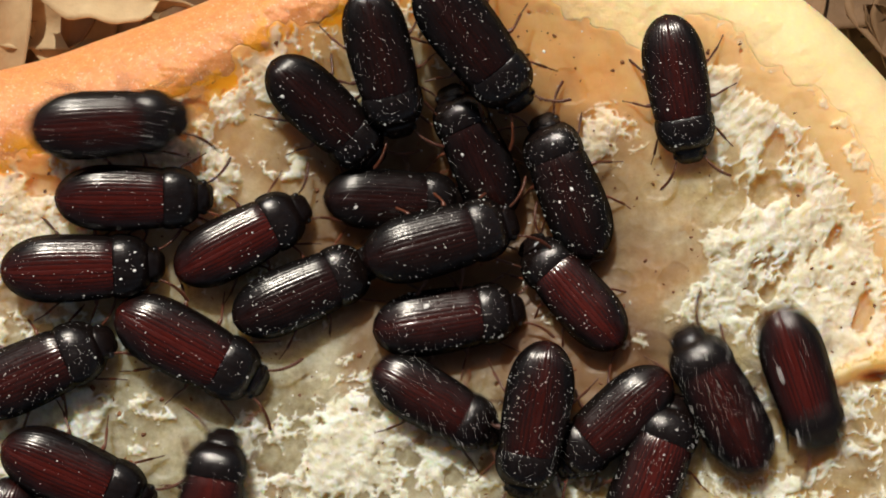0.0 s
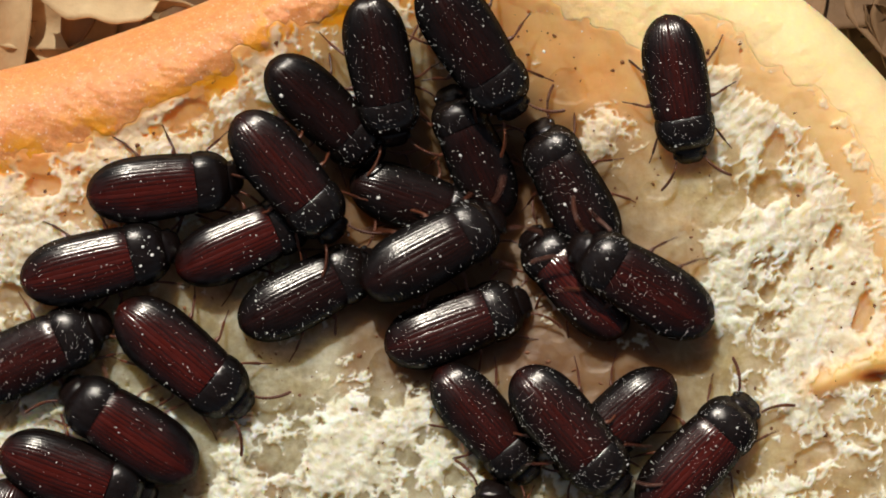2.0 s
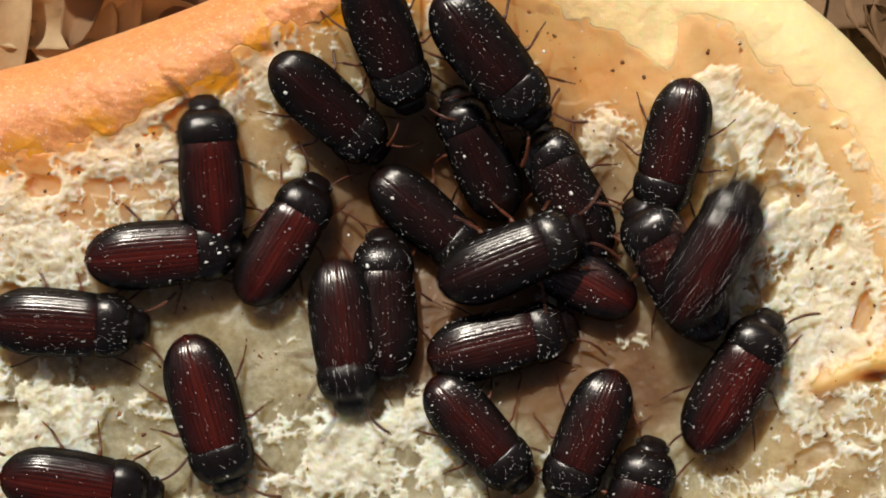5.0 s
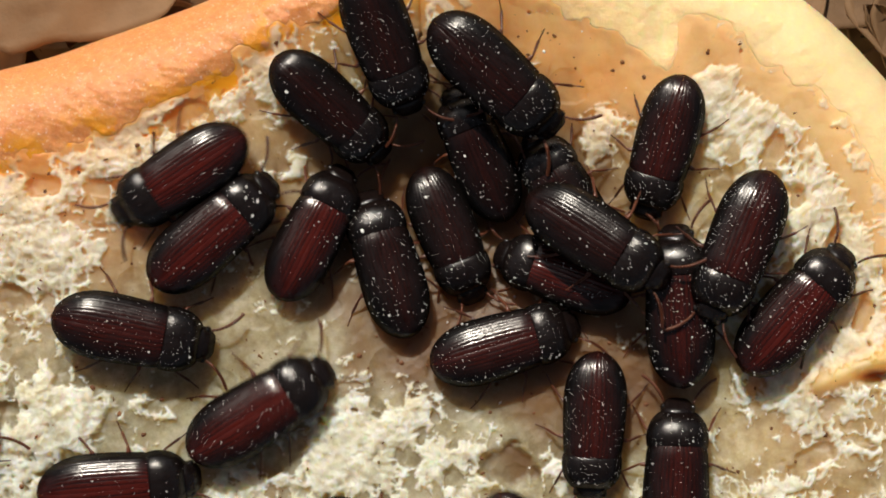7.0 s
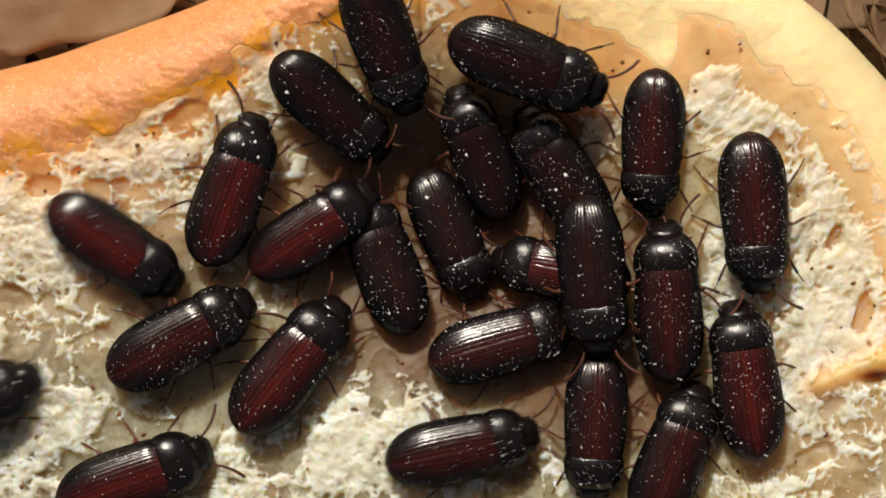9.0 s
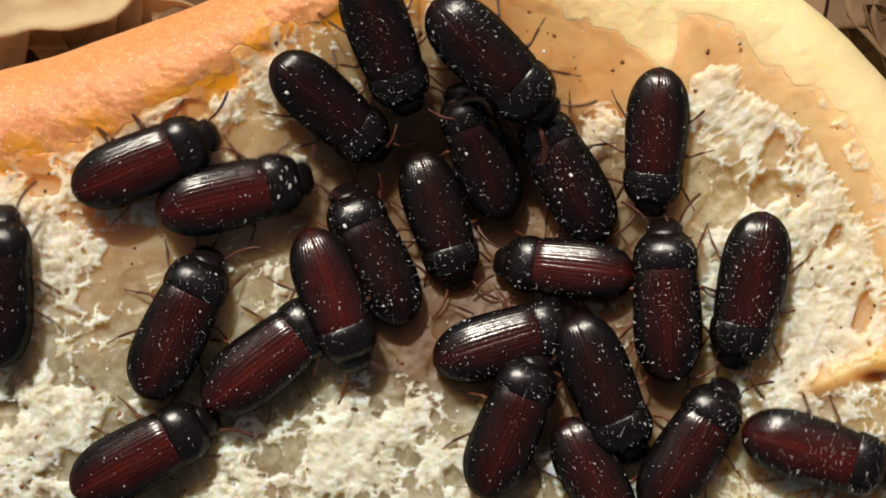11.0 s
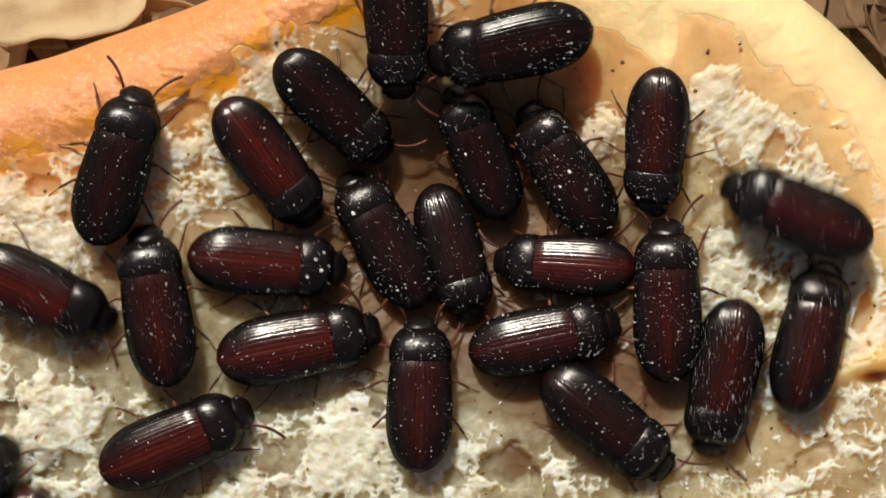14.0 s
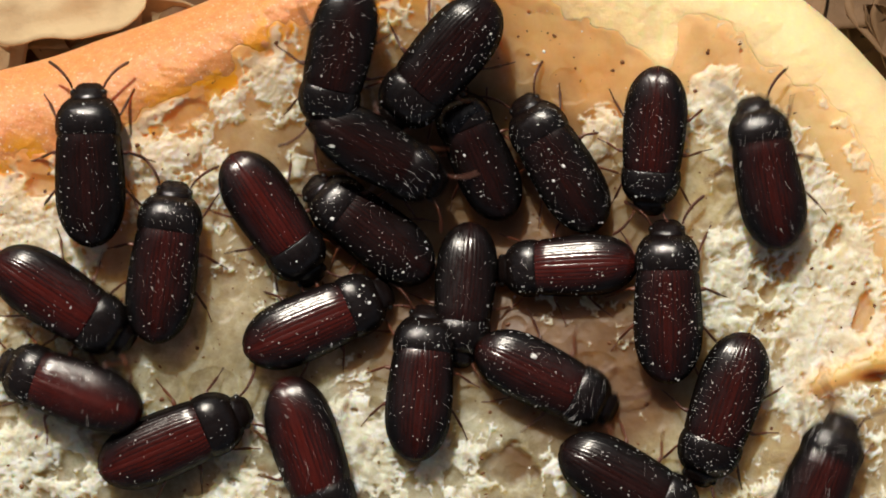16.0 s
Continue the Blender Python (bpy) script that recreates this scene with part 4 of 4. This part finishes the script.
    rows = [
        (0, on(-28.0, 4.9, -0)), (0.5, on(-26.9, 4.9, -1)), (1, on(-25.6, 5.8, 8)), (1.5, on(-25.3, 5.9, 7)), (2.5, on(-25.3, 6.1, 7)),
        (3, on(-25.2, 6.2, 8)), (3.5, on(-25.0, 6.3, 13)), (4, on(-21.8, 6.9, 17)), (4.2, on(-21.0, 7.3, 34)), (4.9, on(-21.4, 7.2, 85)),
        (5.6, on(-22.0, 7.6, 162)), (6.3, on(-22.1, 7.6, -144)), (6.5, on(-22.6, 7.3, -145)), (7, on(-24.3, 6.7, -147)), (7.5, on(-28.3, 3.2, -119)),
        (8, on(-27.5, 3.9, -91)), (8.5, on(-28.1, 0.4, -75)), (9, on(-29.8, 0.3, -34)), (9.2, on(-31.8, -0.9, -4)), (10.2, on(-29.0, 4.1, 17)),
        (11.3, on(-25.9, 9.0, 24)), (11.5, on(-24.6, 9.3, 21)), (12, on(-18.3, 9.3, -19)), (12.5, on(-17.0, 10.0, -33)), (13, on(-17.2, 9.4, -43)),
        (13.5, on(-16.4, 9.3, -58)), (14, on(-16.1, 7.9, -53)), (14.5, on(-16.9, 6.7, -49)), (15, on(-16.9, 5.9, -65)), (15.5, on(-15.8, 3.9, -64)),
        (16, on(-15.7, 2.6, -56)),
    ]
    walk(body, rows)
    legs(limbs, rows)
    body, limbs = beetle(3, 12, 1.039, 1)
    rows = [
        (0, on(-36.7, -11.1, 24)), (1, on(-36.7, -11.1, 24)), (1.5, on(-37.0, -10.2, 27)), (2, on(-37.1, -9.5, 25)), (2.5, on(-37.2, -6.9, -2)),
        (3, on(-37.2, -7.0, -3)), (4.2, on(-37.1, -6.6, -2)), (6.3, on(-28.2, -7.2, -8)), (6.5, on(-28.3, -7.3, -9)), (7, on(-28.2, -7.5, -11)),
        (7.5, on(-28.2, -7.4, -10)), (8, on(-27.6, -7.0, 6)), (8.5, on(-24.6, -8.2, 26)), (9, on(-23.9, -8.0, 29)), (9.2, on(-24.0, -8.0, 28)),
        (11.3, on(-24.2, -6.5, 67)), (11.5, on(-24.2, -6.5, 67)), (12, on(-24.1, -6.4, 62)), (12.5, on(-24.8, -6.6, 65)), (13, on(-24.8, -6.8, 73)),
        (13.5, on(-25.5, -7.0, 78)), (14, on(-26.3, -5.0, 99)), (14.5, on(-26.2, -4.0, 98)), (15, on(-25.1, -3.1, 88)), (15.5, on(-25.1, -2.2, 84)),
        (16, on(-25.5, -1.0, 82)),
    ]
    walk(body, rows)
    legs(limbs, rows)
    body, limbs = beetle(2, 13, 1.060, 2)
    rows = [
        (0, on(-22.9, -9.1, -28)), (0.5, on(-23.1, -9.8, -33)), (1, on(-23.6, -10.2, -40)), (1.5, on(-23.7, -10.1, -40)), (3, on(-23.3, -10.2, -40)),
        (3.5, on(-24.2, -11.6, -91)), (4, on(-23.5, -12.6, -91)), (4.2, on(-23.2, -13.1, -89)), (5.2, on(-20.8, -15.9, -69)),
        (6.3, on(-18.2, -19.4, -53)), (6.5, on(-17.7, -19.8, -57)), (6.75, on(-16.4, -17.7, 2)), (7, on(-16.6, -14.8, 32)),
        (7.5, on(-16.3, -12.7, 71)), (8, on(-16.4, -12.2, 89)), (8.5, on(-14.2, -11.3, 56)), (9, on(-13.9, -10.6, 51)), (9.2, on(-14.0, -10.4, 51)),
        (11.3, on(-15.7, -9.3, 37)), (11.5, on(-15.3, -8.7, 38)), (12, on(-15.5, -8.1, 38)), (12.5, on(-15.4, -7.8, 36)), (13, on(-15.0, -7.8, 35)),
        (13.5, on(-14.9, -7.9, 34)), (14, on(-13.1, -8.8, 11)), (14.5, on(-13.1, -9.0, 11)), (15, on(-14.8, -9.8, 1)), (15.5, on(-13.3, -14.3, -25)),
        (16, on(-11.9, -19.1, -71)),
    ]
    walk(body, rows)
    legs(limbs, rows)
    body, limbs = beetle(1, 14, 1.032, 2)
    rows = [
        (0, on(-33.2, -20.5, -23)), (2.5, on(-33.2, -20.6, -20)), (3.5, on(-33.1, -20.8, -20)), (4.2, on(-33.0, -21.1, -15)),
        (6.3, on(-31.6, -21.8, -1)), (6.5, on(-31.1, -21.7, -0)), (7, on(-29.5, -21.5, 5)), (7.5, on(-29.0, -21.7, 10)), (8, on(-28.3, -21.5, 16)),
        (8.5, on(-28.3, -21.0, 21)), (9.2, on(-28.0, -20.7, 20)), (11.3, on(-27.2, -18.1, 29)), (11.5, on(-27.3, -17.9, 29)),
        (12, on(-26.3, -17.9, 25)), (12.5, on(-24.5, -17.6, 23)), (13.5, on(-24.3, -17.5, 23)), (16, on(-24.4, -17.4, 23)),
    ]
    walk(body, rows)
    legs(limbs, rows)
    body, limbs = beetle(1, 15, 1.016, 2)
    rows = [
        (0, on(-21.1, -23.6, 81)), (0.5, on(-24.4, -20.9, 108)), (1, on(-26.8, -17.5, 130)), (1.5, on(-28.2, -16.6, 140)), (2, on(-28.9, -16.3, 146)),
        (2.5, on(-35.4, -14.5, 164)), (3, on(-35.8, -14.7, 164)), (3.5, on(-35.6, -14.1, 175)), (4, on(-40.5, -13.8, -168)),
        (4.2, on(-43.8, -14.1, -170)), (6, on(-58.5, -15.0, -168)), (16, on(-58.5, -15.0, -168)),
    ]
    walk(body, rows)
    legs(limbs, rows)
    body, limbs = beetle(1, 16, 0.937, 1)
    rows = [
        (0, on(-41.4, -27.4, -111)), (2.5, on(-41.6, -27.6, -111)), (3.5, on(-46.2, -33.0, -110)), (16, on(-46.2, -33.0, -110)),
    ]
    walk(body, rows)
    legs(limbs, rows)
    body, limbs = beetle(3, 17, 0.996, 1, [(-2.2, 1.3, 0.3)])
    rows = [
        (0, on(0.7, -6.8, 9)), (0.5, on(1.2, -7.7, 12)), (1, on(1.4, -7.5, 15)), (1.5, on(1.5, -7.8, 14)), (2, on(1.5, -7.2, 20)),
        (2.5, on(1.8, -6.9, 21)), (3, on(2.1, -7.0, 24)), (3.5, on(3.8, -7.9, 13)), (4, on(4.2, -8.6, 12)), (4.2, on(4.8, -8.6, 12)),
        (6.3, on(5.9, -9.0, 16)), (9.2, on(5.7, -8.8, 16)), (11.3, on(6.2, -8.6, 17)), (12, on(6.4, -8.6, 15)), (12.5, on(7.3, -9.3, 22)),
        (13, on(9.1, -8.3, 5)), (13.5, on(9.1, -8.2, 5)), (14, on(9.6, -8.4, 12)), (14.5, on(9.9, -8.6, 16)), (15, on(9.6, -9.5, 19)),
        (15.5, on(9.8, -10.4, 7)), (16, on(9.7, -12.1, -26)),
    ]
    walk(body, rows)
    legs(limbs, rows)
    body, limbs = beetle(2, 18, 1.028, 0)
    rows = [
        (0, on(-0.1, 0.6, 15, 3.4, 3.4)), (0.5, on(0.5, 0.1, 20, 3.4, 3.4)), (1, on(0.6, -0.1, 18, 3.4, 3.4)), (1.5, on(0.2, -0.1, 10, 3.4, 3.4)),
        (2, on(-0.8, -0.3, 28, 3.4, 3.4)), (2.5, on(-2.3, -0.1, 70, 3.4, 3.9)), (3, on(-4.6, 1.0, 105, 3.4, 3.9)),
        (3.5, on(-2.3, -0.9, 103, 3.4, 3.9)), (4, on(0.4, -1.9, 87, 3.4, 3.9)), (4.2, on(1.6, -1.8, 46, 3.4, 3.9)),
        (5.2, on(7.8, -0.5, 20, 3.9, 3.9)), (6.3, on(12.7, 1.7, -16, 3.9, 4.3)), (6.5, on(13.9, 1.1, -22, 3.9, 4.7)),
        (7, on(14.5, 0.8, -33, 3.9, 4.7)), (7.5, on(13.3, 1.7, -31, 3.9, 4.7)), (8, on(14.2, 0.1, -67, 3.0, 3.9)),
        (8.5, on(13.9, -1.2, -68, 3.0, 3.9)), (9, on(13.9, -2.6, -85, 3.4, 3.0)), (9.2, on(13.9, -2.5, -80, 3.4, 3.0)),
        (10.2, on(14.4, -8.4, -72, 2.1, 1.7)), (11.3, on(15.6, -13.7, -64, 0.9, 0.4)), (11.5, on(16.4, -13.9, -61)), (12, on(15.8, -13.9, -39)),
        (12.5, on(15.9, -14.5, -54)), (13, on(16.0, -14.9, -76)), (13.5, on(15.9, -15.0, -76)), (14, on(15.3, -16.1, -39)),
        (14.5, on(14.0, -17.9, -44)), (15, on(15.5, -22.4, -71)), (15.5, on(17.8, -22.7, -49)), (16, on(17.5, -21.7, -28)),
    ]
    walk(body, rows)
    legs(limbs, rows)
    body, limbs = beetle(3, 19, 0.995, 0, [(3.2, 1.6, 0.2)])
    rows = [
        (0, on(-12.7, -3.9, 24)), (0.5, on(-12.6, -3.6, 27)), (1.5, on(-12.5, -3.8, 28)), (2, on(-12.3, -4.0, 27)), (2.5, on(-11.9, -4.2, 23)),
        (3, on(-10.0, -7.4, 44)), (3.5, on(-6.4, -7.0, 78)), (4, on(-5.2, -7.1, 80)), (4.2, on(-5.6, -6.9, 82)), (6.3, on(-5.4, -2.9, 101)),
        (6.5, on(-5.4, -2.9, 101)), (7, on(-5.4, -1.4, 107)), (7.5, on(-5.5, -1.2, 107)), (8, on(-5.7, -1.0, 108)), (9, on(-5.7, -1.2, 110)),
        (9.2, on(-5.6, -1.4, 109)), (11.3, on(-6.8, -0.2, 116)), (12, on(-6.5, 0.4, 118)), (12.5, on(-6.3, 0.4, 119)), (13.5, on(-6.2, 0.5, 120)),
        (14, on(-5.8, 0.9, 119)), (14.5, on(-6.6, 1.7, 124)), (15, on(-6.7, 2.2, 131)), (15.5, on(-6.9, 1.9, 137)), (16, on(-7.2, 1.8, 142)),
    ]
    walk(body, rows)
    legs(limbs, rows)
    body, limbs = beetle(2, 20, 0.939, 0, [(-4.3, -0.9, 0.18)])
    rows = [
        (0, on(-4.4, 4.6, -2)), (0.5, on(-2.8, 4.5, -21)), (1, on(-2.8, 4.6, -18)), (1.5, on(-2.5, 4.6, -19)), (2, on(-2.2, 4.3, -18)),
        (2.5, on(-1.6, 3.1, -25)), (3, on(-1.0, 2.6, -28)), (3.5, on(-0.9, 2.4, -29)), (4.2, on(-2.1, 3.2, -28)), (6.3, on(0.3, 1.0, -68)),
        (9.2, on(0.6, 1.0, -67)), (11.3, on(-0.5, 2.5, -72)), (11.5, on(-0.3, 2.0, -71)), (12, on(0.1, 0.7, -71)), (12.5, on(0.7, -1.1, -77)),
        (13, on(1.1, -1.2, -74)), (13.5, on(1.2, -1.2, -74)), (14, on(0.9, -0.8, -73)), (14.5, on(1.4, -1.9, -79)), (15, on(2.1, -2.9, -85)),
        (15.5, on(2.0, -3.3, -88)), (16, on(1.9, -4.6, -95)),
    ]
    walk(body, rows)
    legs(limbs, rows)
    body, limbs = beetle(2, 21, 0.930, 2)
    rows = [
        (0, on(12.1, -4.0, 131)), (0.5, on(12.2, -4.0, 129)), (1, on(12.1, -3.5, 130)), (2, on(12.2, -3.1, 133)), (2.5, on(11.3, -3.2, 140)),
        (3, on(11.6, -3.2, 142)), (3.5, on(11.8, -3.1, 143)), (4, on(11.9, -2.8, 145)), (4.2, on(12.2, -2.5, 146)), (6.3, on(11.2, -2.3, 160)),
        (7.5, on(11.0, -2.6, 162)), (8.5, on(10.9, -2.2, 168)), (9.2, on(10.9, -2.2, 170)), (11.3, on(11.3, -1.9, 174)), (12.5, on(11.3, -1.9, 174)),
        (13, on(11.3, -1.7, 176)), (15, on(11.3, -1.6, 177)), (16, on(11.4, -1.8, -177)),
    ]
    walk(body, rows)
    legs(limbs, rows)
    body, limbs = beetle(3, 22, 0.941, 1)
    rows = [
        (0, on(-0.5, -14.5, -30)), (0.5, on(2.3, -16.9, -48)), (1, on(3.5, -16.5, -53)), (2, on(4.0, -16.3, -49)), (3, on(3.9, -16.3, -47)),
        (3.5, on(2.9, -16.6, -41)), (4.2, on(3.1, -16.7, -40)), (6.3, on(6.4, -21.1, -66)), (6.5, on(7.2, -22.4, -65)), (7, on(7.0, -28.8, -74)),
        (9, on(7.6, -39.0, -78)), (16, on(7.6, -39.0, -78)),
    ]
    walk(body, rows)
    legs(limbs, rows)
    body, limbs = beetle(4, 23, 1.030, 1)
    rows = [
        (0, on(8.3, -15.7, -100, 2.6, 0.9)), (0.5, on(8.7, -16.3, -89, 2.6, 0.9)), (1, on(10.1, -15.9, -73, 2.6, 1.7)),
        (1.5, on(10.5, -16.3, -68, 2.6, 2.1)), (2, on(11.7, -16.8, -49, 3.0, 3.0)), (2.5, on(12.2, -14.0, -32, 3.4, 3.9)),
        (3, on(12.6, -10.8, 2, 3.4, 3.9)), (3.5, on(11.5, -12.7, 24, 3.9, 3.9)), (4, on(12.3, -13.4, 46, 4.3, 3.4)),
        (4.2, on(12.6, -13.5, 64, 4.3, 3.4)), (4.7, on(19.0, -8.0, 56, 3.9, 4.7)), (5.3, on(27.1, 5.4, 86, 3.0, 1.7)),
        (5.8, on(27.2, 6.4, 171, 1.3, 1.3)), (6.3, on(26.4, 1.6, -133, 0.9, 2.6)), (6.5, on(26.8, 1.0, -122, 0.9, 2.6)),
        (7, on(26.6, -0.1, -113, 0.9, 2.6)), (7.5, on(26.3, 0.5, -121, 0.9, 2.6)), (8, on(28.1, 3.5, -97)), (8.5, on(28.2, 4.2, -86)),
        (9, on(28.4, 3.1, -86)), (9.2, on(28.6, 3.0, -85)), (11.3, on(27.9, -4.3, -102)), (11.5, on(27.9, -4.3, -101)), (12, on(27.8, -4.8, -105)),
        (12.5, on(27.9, -5.4, -104)), (13, on(27.2, -5.8, -103)), (13.5, on(27.0, -7.2, -98)), (14, on(25.7, -11.9, -101)),
        (14.5, on(25.8, -14.4, -95)), (15, on(25.4, -15.2, -100)), (15.5, on(25.5, -14.9, -108)), (16, on(25.6, -14.9, -109)),
    ]
    walk(body, rows)
    legs(limbs, rows)
    body, limbs = beetle(3, 24, 0.963, 1)
    rows = [
        (0, on(15.4, -16.1, -139)), (0.5, on(15.6, -15.8, -141)), (1.5, on(15.7, -16.2, -139)), (2.5, on(15.7, -16.4, -139)),
        (3, on(13.9, -17.1, -143)), (3.5, on(13.4, -17.9, -131)), (4.2, on(12.8, -18.2, -125)), (6.3, on(13.9, -16.6, -94)),
        (8.5, on(13.8, -16.5, -93)), (9.2, on(14.1, -16.8, -92)), (10.2, on(14.2, -20.3, -77)), (11.3, on(14.5, -23.0, -62)),
        (11.5, on(15.9, -24.4, -62)), (12, on(17.8, -30.2, -69)), (16, on(17.8, -30.2, -69)),
    ]
    walk(body, rows)
    legs(limbs, rows)
    body, limbs = beetle(4, 25, 1.026, 2)
    rows = [
        (0, on(19.3, -20.2, 68)), (0.5, on(19.7, -18.9, 55)), (1, on(20.5, -19.0, 55)), (1.5, on(21.1, -18.6, 46)), (2, on(23.5, -19.0, 46)),
        (2.5, on(23.3, -17.2, 66)), (3, on(23.3, -15.6, 93)), (3.5, on(23.3, -14.8, 92)), (4, on(23.7, -14.5, 81)), (4.2, on(24.1, -14.2, 76)),
        (5.2, on(27.6, -11.5, 57)), (6.3, on(30.0, -8.3, 53)), (6.5, on(30.3, -6.4, 58)), (7, on(32.4, -5.4, 49)), (7.5, on(30.9, -7.3, 59)),
        (8, on(29.0, -10.8, 79)), (8.5, on(27.8, -10.9, 92)), (9, on(27.8, -11.8, 98)), (9.2, on(27.8, -11.7, 99)), (10, on(30.6, -8.7, 73)),
        (10.7, on(34.9, -16.1, -10)), (11.3, on(34.0, -20.7, -25)), (11.5, on(33.4, -22.4, -59)), (12, on(34.4, -24.0, -76)),
        (12.5, on(36.9, -26.1, -84)), (13, on(37.0, -26.8, -85)), (13.5, on(38.3, -34.3, -86)), (16, on(38.3, -34.3, -86)),
    ]
    walk(body, rows)
    legs(limbs, rows)
    body, limbs = beetle(2, 26, 1.001, 1)
    rows = [
        (0, on(13.3, -40.0, 82)), (3.5, on(13.8, -32.2, 78)), (4, on(16.2, -27.5, 70)), (4.2, on(15.7, -25.7, 69)), (6.3, on(21.3, -22.4, 82)),
        (6.5, on(21.1, -21.0, 76)), (7, on(21.4, -20.8, 88)), (7.5, on(21.4, -19.5, 90)), (8, on(20.8, -19.7, 90)), (8.5, on(20.8, -19.7, 89)),
        (9, on(21.2, -18.9, 69)), (9.2, on(21.4, -19.0, 69)), (11.3, on(23.5, -18.1, 57)), (11.5, on(24.7, -18.5, 61)), (12, on(25.9, -17.4, 46)),
        (12.5, on(29.7, -16.3, 33)), (13, on(30.2, -13.7, 55)), (13.5, on(31.6, -12.3, 70)), (14, on(33.7, -8.0, 76, 0.0, -1.3)),
        (14.5, on(32.1, -4.5, 98, 0.0, -0.9)), (15, on(33.0, -0.6, 86)), (15.5, on(29.5, 2.6, 120)), (16, on(29.5, 7.1, 101)),
    ]
    walk(body, rows)
    legs(limbs, rows)
    body, limbs = beetle(2, 27, 0.985, 1)
    rows = [
        (0, on(5.5, -39.0, 94)), (1, on(4.9, -30.8, 92)), (1.5, on(4.7, -28.3, 92)), (2.5, on(4.7, -28.0, 92)), (3, on(5.1, -26.2, 91)),
        (3.5, on(5.0, -27.4, 96)), (4.2, on(4.6, -28.7, 92)), (6, on(4.7, -37.4, 92)), (16, on(4.7, -37.4, 92)),
    ]
    walk(body, rows)
    legs(limbs, rows)
    body, limbs = beetle(2, 28, 1.032, 0)
    rows = [
        (0, on(-57.7, -20.7, 26)), (8.5, on(-47.0, -17.9, 27)), (9, on(-43.3, -14.6, 26)), (9.2, on(-39.5, -13.8, 33)), (10.2, on(-40.2, -8.4, 66)),
        (11.3, on(-40.0, -1.7, 93)), (11.5, on(-39.5, -0.8, 94)), (12, on(-35.0, 3.9, 59)), (12.5, on(-30.0, 6.7, 40)), (13, on(-29.1, 7.1, 47)),
        (13.5, on(-29.5, 9.1, 73)), (14, on(-29.6, 7.8, 73)), (14.5, on(-30.0, 7.8, 76)), (15, on(-30.3, 7.8, 76)), (15.5, on(-31.3, 7.3, 89)),
        (16, on(-31.9, 7.9, 91)),
    ]
    walk(body, rows)
    legs(limbs, rows)
    body, limbs = beetle(2, 29, 1.004, 1)
    rows = [
        (0, on(50.2, -20.5, 113)), (12.5, on(46.1, -9.8, 111)), (13, on(43.2, -10.0, 154)), (13.5, on(38.1, -9.6, 128)),
        (14, on(31.9, 3.3, 157, 2.1, 1.3)), (14.25, on(32.0, 6.1, 128, 2.1, 1.3)), (14.5, on(33.6, 8.8, 104, 1.7, 1.7)), (15, on(37.8, 13.0, 89)),
        (15.5, on(41.2, 11.5, 68)), (16, on(47.6, 14.1, 65)),
    ]
    walk(body, rows)
    legs(limbs, rows)
    body, limbs = beetle(1, 30, 1.023, 2)
    rows = [
        (0, on(-59.5, -0.5, -0)), (13, on(-49.1, -1.0, -4)), (13.5, on(-40.6, -1.3, -7)), (14, on(-36.5, -3.8, -25)), (14.5, on(-33.6, -8.1, -39)),
        (15, on(-33.9, -5.9, -7, 0.0, 1.7)), (15.5, on(-34.5, -6.0, -52)), (16, on(-34.4, -4.7, -33)),
    ]
    walk(body, rows)
    legs(limbs, rows)
    body, limbs = beetle(1, 31, 0.990, 2)
    rows = [
        (0, on(-26.0, -35.6, -117)), (12.5, on(-26.0, -33.0, -117)), (13, on(-31.5, -26.5, -117)), (13.5, on(-36.3, -22.3, -85)),
        (14, on(-37.7, -29.1, -86)), (14.5, on(-42.9, -36.4, -86)), (16, on(-42.9, -36.4, -86)),
    ]
    walk(body, rows)
    legs(limbs, rows)
    body, limbs = beetle(2, 32, 0.999, 2)
    rows = [
        (0, on(-53.3, -32.2, 39)), (13.5, on(-48.6, -26.5, 45)), (14, on(-43.8, -23.0, 51)), (14.5, on(-38.8, -19.7, 42)), (15, on(-38.5, -16.7, 79)),
        (15.5, on(-35.7, -15.6, 124)), (16, on(-34.1, -12.8, 160, 1.3, 0.0)),
    ]
    walk(body, rows)
    legs(limbs, rows)
    body, limbs = beetle(2, 33, 1.020, 1)
    rows = [
        (0, on(32.0, -47.5, 90)), (14.5, on(31.8, -34.5, 92)), (15, on(30.9, -28.1, 91)), (15.5, on(31.9, -28.4, 85)), (16, on(34.1, -21.6, 66)),
    ]
    walk(body, rows)
    legs(limbs, rows)
    brown, pale, first = FLAKES
    walk(first, [(0, pose(-0.0352, 0.0268, -0.0190, -4, 4, -12)), (4.2, pose(-0.0352, 0.0268, -0.0190, -4, 4, -12)), (6.3, pose(-0.0300, 0.0380, -0.0210, -4, 5, 10)),
                 (16, pose(-0.0300, 0.0380, -0.0210, -4, 5, 10))])
    walk(brown, [(0, pose(-0.085, 0.034, -0.024, 4, 8, 20)), (4.0, pose(-0.080, 0.033, -0.024, 4, 8, 20)), (6.3, pose(-0.0375, 0.0265, -0.0190, 4, 5, 12)),
                 (9.2, pose(-0.0370, 0.0262, -0.0190, 4, 5, 14)), (11.0, pose(-0.0350, 0.0330, -0.0235, 6, 10, 30)), (16, pose(-0.0350, 0.0330, -0.0235, 6, 10, 30))])
    walk(pale, [(0, pose(-0.070, 0.050, -0.021, -5, 6, 60)), (9.2, pose(-0.060, 0.043, -0.021, -5, 6, 40)), (11.3, pose(-0.0385, 0.0255, -0.0182, -4, 4, 8)),
                (16, pose(-0.0383, 0.0255, -0.0182, -4, 4, 9))])


motions()
